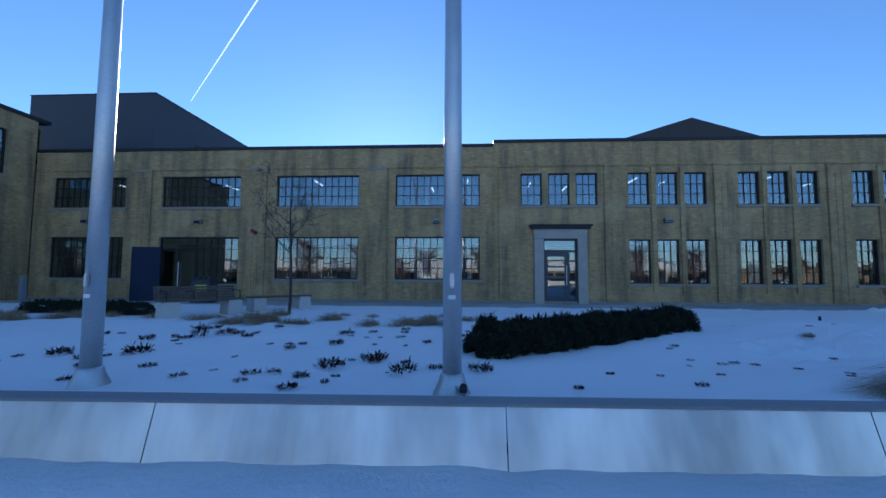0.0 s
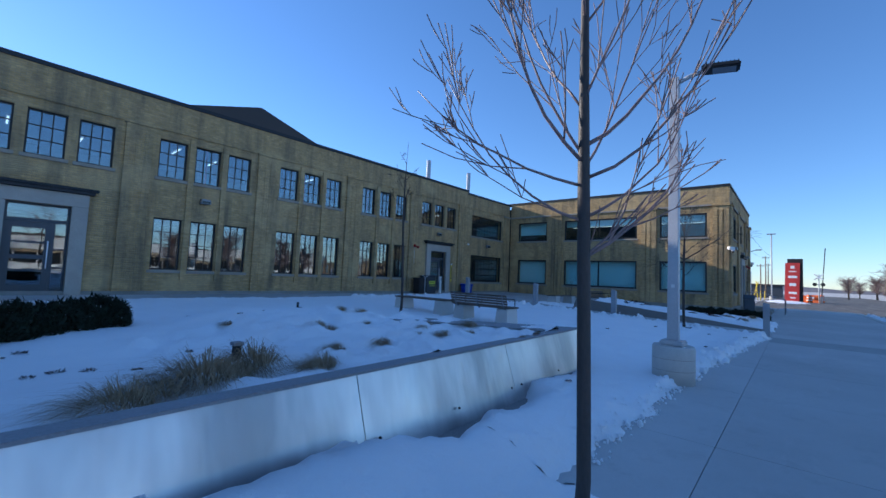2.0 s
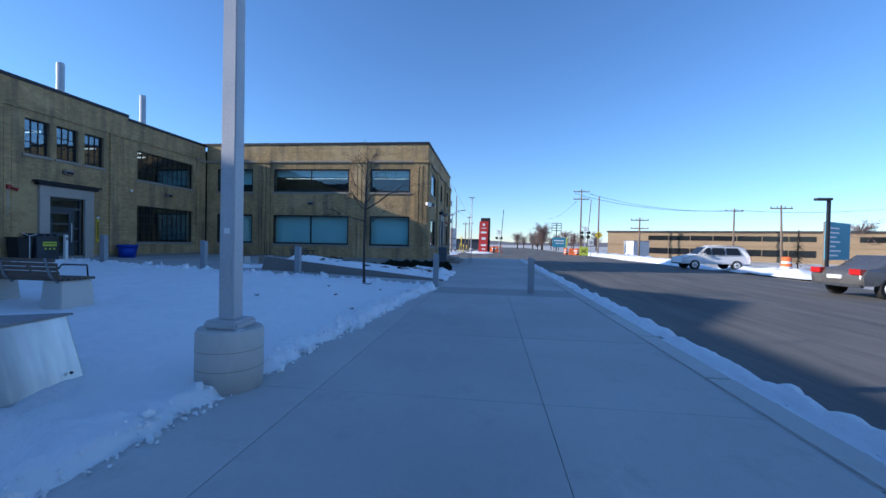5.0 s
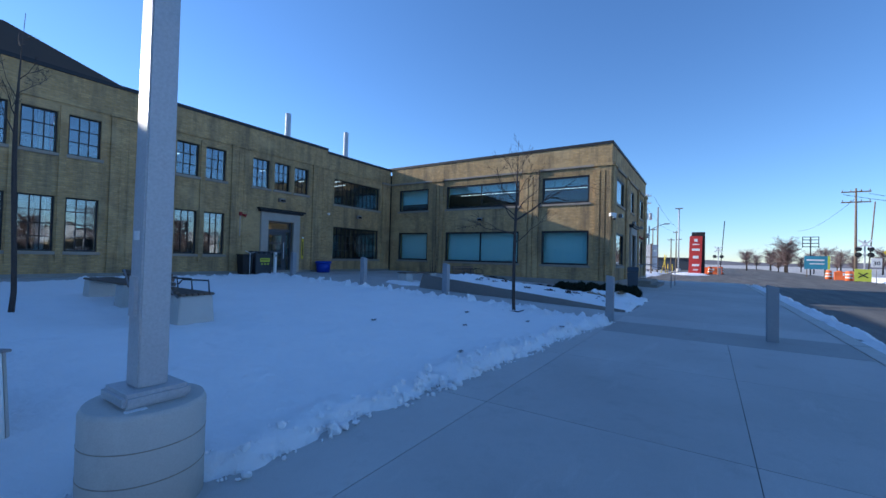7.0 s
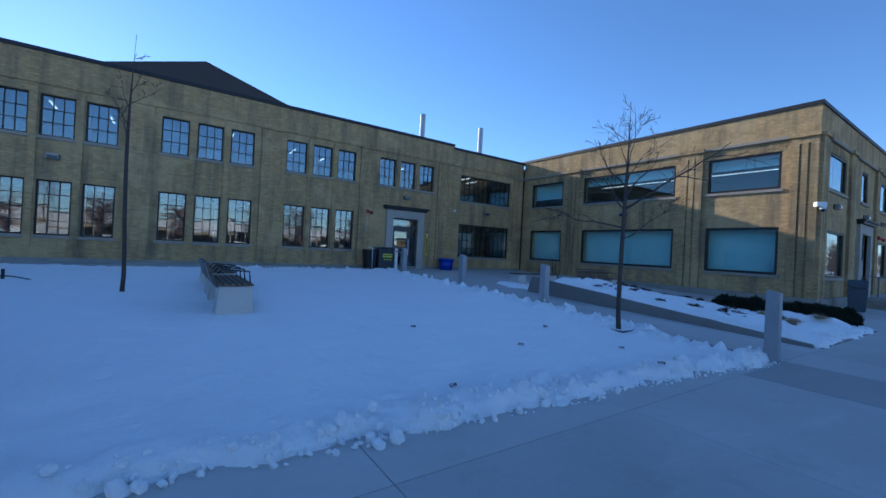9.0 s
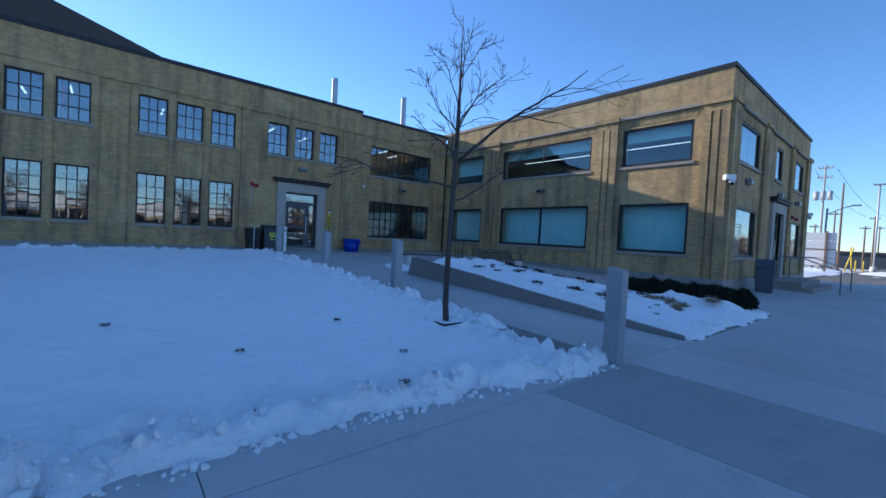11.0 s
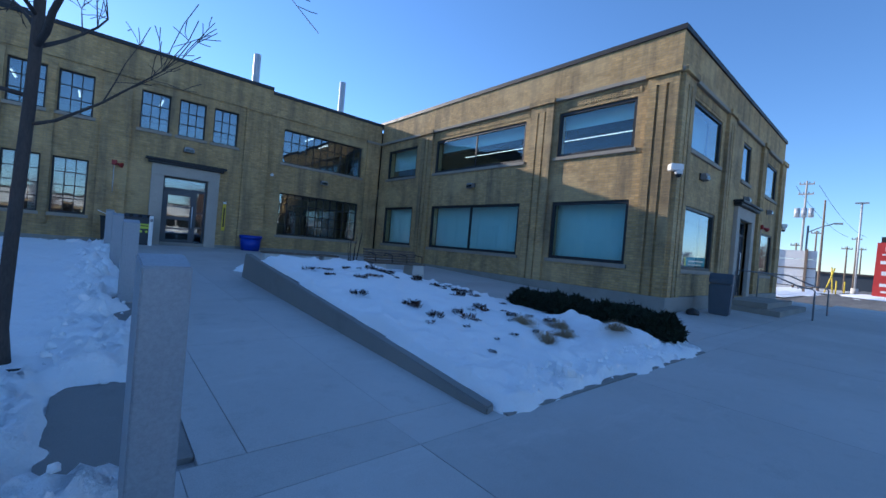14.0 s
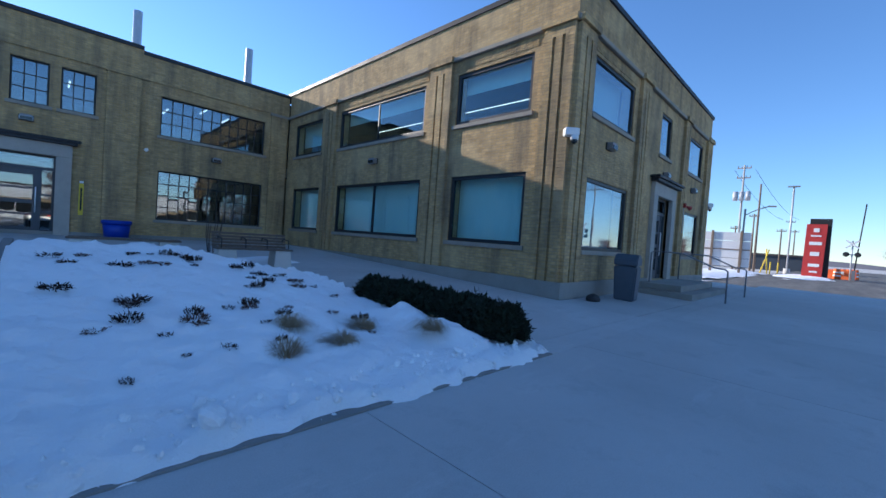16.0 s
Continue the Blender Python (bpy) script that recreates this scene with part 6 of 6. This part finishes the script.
for n, (x, y, ln) in enumerate(((74.2, -31.3, 2.2), (80.2, -18.1, 2.6))):
    br_ = thing("road_barrier", pose(x, y, -0.2), "orange plastic road barrier", "barrier", "orange barriers")
    bm = bmesh.new()
    profile(bm, [(-0.25, 0), (0.25, 0), (0.12, 0.5), (0.1, 1.05), (-0.1, 1.05), (-0.12, 0.5)], -ln / 2, ln / 2)
    part("body", bm, ORANGE, br_, bevel=0.02)
    part("plate", boxes((-0.26, -0.2, -0.4, 0.4, 0.6, 0.9)), WHITEP, br_)


def low_building(x, y, rz, length, depth, height, label, wall_m, bands):
    b = thing("low_building", pose(x, y, -0.35, 0, 0, rz), label, "building", "far low buildings")
    part("wall", boxes((0, length, 0, depth, 0, height)), wall_m, b)
    part("roof", boxes((-0.2, length + 0.2, -0.2, depth + 0.2, height, height + 0.25)), ROOFM, b)
    for z0, z1, a0, a1 in bands:
        n = max(2, int((a1 - a0) / 2.6))
        for k in range(n):
            u = a0 + (a1 - a0) * k / n
            w = part("window", boxes((u + 0.06, u + (a1 - a0) / n - 0.06, -0.06, -0.002, z0, z1)), CARGLASS, b)
    part("band_course", boxes((0, length, -0.10, -0.002, height * 0.52, height * 0.60)), FARBUFF, b)
    return b


low_building(76.5, -36.9, -116, 40, 18, 4.1, "long low buff office block with ribbon windows", FARBUFF, [(2.9, 3.6, 6, 26), (0.8, 1.7, 6, 26), (2.9, 3.6, 30, 39)])
ex = low_building(58.0, -73.0, 180, 150, 20, 5.2, "long pale low warehouse across the car park", FARWHITE, [(1.0, 3.2, 4, 60), (1.0, 3.2, 70, 140)])
shed = thing("utility_shed", pose(66.5, -38.5, -0.3, 0, 0, -70), "pale metal utility shed with flat roof", "shed")
part("body", boxes((-1.0, 1.6, 0, 2.0, 0, 2.5)), FARWHITE, shed)
part("roof", boxes((-1.1, 1.7, -0.1, 2.1, 2.5, 2.6)), CAPM, shed)
hd2 = thing("site_hoarding", pose(41.6, -44.2, -0.2, 0, 0, -53), "large teal printed site hoarding", "hoarding")
part("panel", boxes((-1.2, 4.0, -0.05, 0.05, 0.9, 3.9)), TEALSIGN, hd2)
for k in range(7):
    part("print", boxes((-1.0, rng.uniform(0.5, 3.4), -0.056, -0.0505, 1.2 + 0.36 * k, 1.32 + 0.36 * k)), WHITEP, hd2, "pale unreadable bars of print")
part("post", boxes((-1.0, -0.85, 0.05, 0.2, 0, 3.9), (3.4, 3.55, 0.05, 0.2, 0, 3.9)), POLEWOOD, hd2)
cl_ = thing("car_park_lamp", pose(34.2, -38.4, -0.2), "dark car park lamp post with flat head", "lamp post")
part("post", boxes((-0.075, 0.075, -0.075, 0.075, 0, 4.8)), COPING, cl_)
part("head", boxes((-0.2, 0.2, -0.1, 0.75, 4.75, 4.9)), BLACK, cl_, bevel=0.02)
fir = thing("conifer", pose(47.9, -46.2, -0.3), "small thin brown conifer by the building", "tree")
part("trunk", rod((0, 0, 0), (0, 0, 3.6), r=0.06), BARK, fir)
bm = bmesh.new()
for k in range(260):
    z = rng.uniform(0.4, 3.5)
    a, r = rng.uniform(0, 6.28), (3.7 - z) * 0.42 * rng.uniform(0.4, 1)
    p = Vector((math.cos(a) * r, math.sin(a) * r, z - r * 0.15))
    q = Vector((0, 0, z))
    w = Vector((-math.sin(a), math.cos(a), 0)) * 0.08
    bm.faces.new([bm.verts.new(v) for v in (q - w * 0.2, q + w * 0.2, p + w, p - w)])
part("branches", bm, YEW, fir)


# ---- far woods and hills ----
def far_tree(x, y, h, seed, label):
    rnd = random.Random(seed)
    t = thing("far_tree", pose(x, y, -0.4), label, "tree", "far bare trees")
    bm, tw = bmesh.new(), bmesh.new()
    tube(bm, [(0, 0, 0), (0.1, 0, h * 0.35), (0, 0.1, h * 0.8)], [h * 0.03, h * 0.022, h * 0.006], 6)
    part("trunk", bm, BARK, t)
    for k in range(150):
        a, z = rnd.uniform(0, 6.283), rnd.uniform(0.25, 0.75) * h
        ln = h * rnd.uniform(0.14, 0.34)
        p = Vector((0, 0, z))
        e = p + Vector((math.cos(a) * ln, math.sin(a) * ln, ln * rnd.uniform(0.3, 1.0)))
        tube(tw, [p, (p + e) / 2 + Vector((0, 0, 0.04 * h * rnd.random())), e], [h * 0.008, h * 0.005, h * 0.002], 3, False)
        for _ in range(3):
            s = p + (e - p) * rnd.uniform(0.4, 1)
            f = s + Vector((rnd.gauss(0, 1), rnd.gauss(0, 1), rnd.gauss(0.6, 0.6))) * ln * 0.28
            tube(tw, [s, f], [h * 0.004, h * 0.0015], 3, False)
    part("crown", tw, TWIG, t)
    return t


ft = far_tree(127, -32.3, 8.4, 1, "far round bare tree by the road")
far_tree(138, -26, 6.2, 2, "small far bare tree on the horizon")
for k in range(16):
    x, y, s = rng.uniform(125, 190), rng.uniform(-58, -29), rng.uniform(0.5, 0.9)
    copy_thing(ft, pose(x, y, -0.4, 0, 0, rng.uniform(0, 360)) @ Matrix.Scale(s, 4))
for k in range(14):
    copy_thing(ft, pose(-62 + 9.5 * k + rng.uniform(-3, 3), rng.uniform(-66, -58), -0.4, 0, 0, rng.uniform(0, 360)) @ Matrix.Scale(rng.uniform(0.7, 1.2), 4))
ridge = bmesh.new()
N = 160
prev = None
for k in range(N + 1):
    a = -math.pi + 2 * math.pi * k / N
    r = 900
    h = 9 + 7 * noise.noise(Vector((k * 0.15, 0, 3))) + 4 * noise.noise(Vector((k * 0.7, 1, 3)))
    cur = [ridge.verts.new((math.cos(a) * r, math.sin(a) * r, -3)), ridge.verts.new((math.cos(a) * (r + 60), math.sin(a) * (r + 60), max(3, h)))]
    if prev:
        ridge.faces.new((prev[0], cur[0], cur[1], prev[1]))
    prev = cur
WOODS = simple("far_winter_woods", (0.13, 0.13, 0.15), (0.2, 0.19, 0.2), 0.02, 0.95, fine=0.3)
tagged(part("far_woods", ridge, WOODS, label="distant line of bare winter woods"), category="woods", kind="stuff")


# ---- vehicles ----
def car(m, paint, suv, label):
    """A car along local x, nose at +x: body by stations, glass, lamps and wheels."""
    t = thing("car", m, label, "car", "cars in the car park")
    L = 4.7
    belt, roof = (1.02, 1.70) if suv else (0.92, 1.42)
    prof = [(-2.32, 0.42), (-2.35, 0.75), (-2.28, belt), (-2.05, roof - 0.12), (-1.7, roof), (0.1, roof), (0.55, roof - 0.1), (1.15, belt + 0.05), (2.05, belt - 0.16), (2.3, 0.72), (2.32, 0.40)] if suv else \
           [(-2.3, 0.42), (-2.34, 0.72), (-2.2, belt + 0.02), (-1.55, belt + 0.06), (-0.95, roof), (0.25, roof), (1.1, belt + 0.02), (2.05, belt - 0.2), (2.28, 0.66), (2.3, 0.40)]
    bm = bmesh.new()
    rows = []
    for sgn_y, tuck in ((-0.90, 0.0), (-0.72, 1.0), (0.72, 1.0), (0.90, 0.0)):
        rows.append([bm.verts.new((x, sgn_y if z <= belt + 0.02 else (0.66 if sgn_y > 0 else -0.66) * (1 if abs(sgn_y) > 0.8 else 0.9), z)) for x, z in prof])
    for a, b in zip(rows, rows[1:]):
        for k in range(len(prof) - 1):
            bm.faces.new((a[k], a[k + 1], b[k + 1], b[k])).smooth = True
    for r_, rev in ((rows[0], False), (rows[-1], True)):
        bm.faces.new(r_ if not rev else list(reversed(r_)))
    bm.faces.new([r_[0] for r_ in rows] + [r_[-1] for r_ in reversed(rows)])
    body = part("body", bm, paint, t, bevel=0.03)
    for s in (-1, 1):
        gm = bmesh.new()
        wins_ = [(-1.75, -0.75), (-0.68, 0.2), (0.27, 0.95)] if suv else [(-1.0, -0.35), (-0.28, 0.55)]
        for a, b in wins_:
            zt = roof - 0.12
            va = [gm.verts.new(p) for p in ((a, s * 0.83, belt + 0.06), (b, s * 0.83, belt + 0.06), (b - (0.45 if b > 0.5 else 0.03), s * 0.69, zt), (a + (0.18 if a < -0.9 else 0.03), s * 0.69, zt))]
            gm.faces.new(va)
        gp = part("side_glass", gm, CARGLASS, body)
        part("mirror", boxes((0.72, 0.9, s * 0.9 - 0.02, s * 1.05, belt + 0.02, belt + 0.18) if s > 0 else (0.72, 0.9, -1.05, -0.88, belt + 0.02, belt + 0.18)), paint, body, bevel=0.02)
        part("head_lamp", boxes((2.0, 2.27, min(s * 0.55, s * 0.86), max(s * 0.55, s * 0.86), 0.72, 0.86)), WHITEP, body)
        part("tail_lamp", boxes((-2.38, -2.2, min(s * 0.5, s * 0.86), max(s * 0.5, s * 0.86), 0.78, 0.96)), TAIL, body)
        if suv:
            part("roof_rail", rod((-1.7, s * 0.56, roof + 0.05), (0.1, s * 0.56, roof + 0.05), r=0.02), CHROME, body)
        for x in (-1.42, 1.42):
            bm = bmesh.new()
            tube(bm, [(x, s * 0.72, 0.34), (x, s * 0.93, 0.34)], [0.34, 0.34], 22)
            wh = part("wheel", bm, RUBBER, t, "black tyre")
            bm = bmesh.new()
            tube(bm, [(x, s * 0.92, 0.34), (x, s * 0.945, 0.34)], [0.23, 0.2], 18)
            part("rim", bm, CHROME, wh)
            for q in range(5):
                a = q * 1.2566
                part("spoke", rod((x, s * 0.948, 0.34), (x + 0.19 * math.cos(a), s * 0.948, 0.34 + 0.19 * math.sin(a)), r=0.018, n=5), BLACK, wh)
    gm = bmesh.new()
    gm.faces.new([gm.verts.new(p) for p in (((1.13, -0.62, belt + 0.09), (1.13, 0.62, belt + 0.09), (0.60, 0.54, roof - 0.06), (0.60, -0.54, roof - 0.06)) if suv else ((1.07, -0.62, belt + 0.07), (1.07, 0.62, belt + 0.07), (0.32, 0.54, roof - 0.02), (0.32, -0.54, roof - 0.02)))])
    part("windscreen", gm, CARGLASS, body)
    part("plate", boxes((-2.38, -2.33, -0.25, 0.25, 0.62, 0.74)), WHITEP, body)
    part("bumper", boxes((-2.36, -2.2, -0.85, 0.85, 0.36, 0.46), (2.2, 2.34, -0.85, 0.85, 0.36, 0.46)), PLASTIC_G, body, bevel=0.02)


car(pose(38.5, -33.7, -0.13, 0, 0, 90), CARWHITE, True, "silver white sport utility car on the asphalt")
car(pose(22.0, -31.6, -0.13, 0, 0, -82), CARGREY, False, "grey saloon car in the car park")
wires = thing("power_lines", pose(0, 0, 0), "sagging dark overhead power lines", "power lines", kind="structure")
for a, b in (((68.7, -31.8, 9.2), (65.4, -50.9, 6.6)), ((68.7, -29.8, 9.2), (65.4, -49.5, 6.6)), ((65.4, -50.2, 6.7), (55.2, -70.0, 7.5)), ((77.2, -10.8, 11.3), (108.0, -13.0, 8.2)), ((77.2, -8.9, 11.3), (108.0, -11.0, 8.2)), ((68.7, -30.8, 8.8), (125.0, -34.0, 9.0))):
    a, b = Vector(a), Vector(b)
    bm = bmesh.new()
    tube(bm, [a.lerp(b, k / 10) - Vector((0, 0, 4 * 0.9 * (k / 10) * (1 - k / 10))) for k in range(11)], [0.022] * 11, 4, False)
    part("wire", bm, BLACK, wires)
trail = thing("vapour_trail", pose(0, 0, 0), "thin white vapour trail high in the sky", "vapour trail", kind="structure")
bm = bmesh.new()
pa, pb = Vector((-0.5546, 0.7531, 0.3500)) * 2400, Vector((-0.3429, 0.7088, 0.617)) * 2400
tube(bm, [pa, pa.lerp(pb, 0.5), pb], [1.6, 2.8, 3.4], 5)
# The trail's sunlit white is put in as the mesh's own glow.
part("streak", bm, glow("vapour_sunlit_glow", (0.8, 0.88, 1.0), 0.75), trail)

# ---- brick facing of the wing's corner pier ----
pier_face = thing("corner_pier", pose(0, 0, 0), "buff brick facing of the wing corner pier", "pier", kind="structure")
brick_mes = {}
rowz, row = 0.43, 0
while rowz < 5.70:
    e = (0.75 - 0.13) * 0.36
    for u0, u1 in ((13.1, 13.1 + e), (13.1 + e + 0.065, 13.85 - e - 0.065), (13.85 - e, 13.85)):
        key = round(u1 - u0, 3)
        if key not in brick_mes:
            brick_mes[key] = mesh_of("brick", boxes((0.004, key - 0.004, -0.007, 0.0, 0.003, 0.067)), BRICK, 0.003)
        piece("brick", brick_mes[key], pier_face, SIDE @ pose(u0, -0.1005 + rng.uniform(-0.002, 0.002), rowz, 0, 0, rng.uniform(-0.6, 0.6)))
    rowz += 0.07
    row += 1

# ---- soldier courses over the wing's upper windows ----
soldier_me = mesh_of("soldier_brick", boxes((0.004, 0.070, -0.014, 0.0, 0.0, 0.213)), BRICK, 0.004)
for m, spans in ((SIDE, [(a - 0.1, b + 0.1) for a, b, _ in side_w]), (END, [(a - 0.1, b + 0.1) for a, b in end_w])):
    for a, b in spans:
        n = int((b - a) / 0.075)
        for k in range(n):
            piece("soldier_brick", soldier_me, wing, m @ pose(a + (b - a) * k / n, rng.uniform(-0.003, 0.002), 5.735, 0, rng.uniform(-0.5, 0.5), 0))
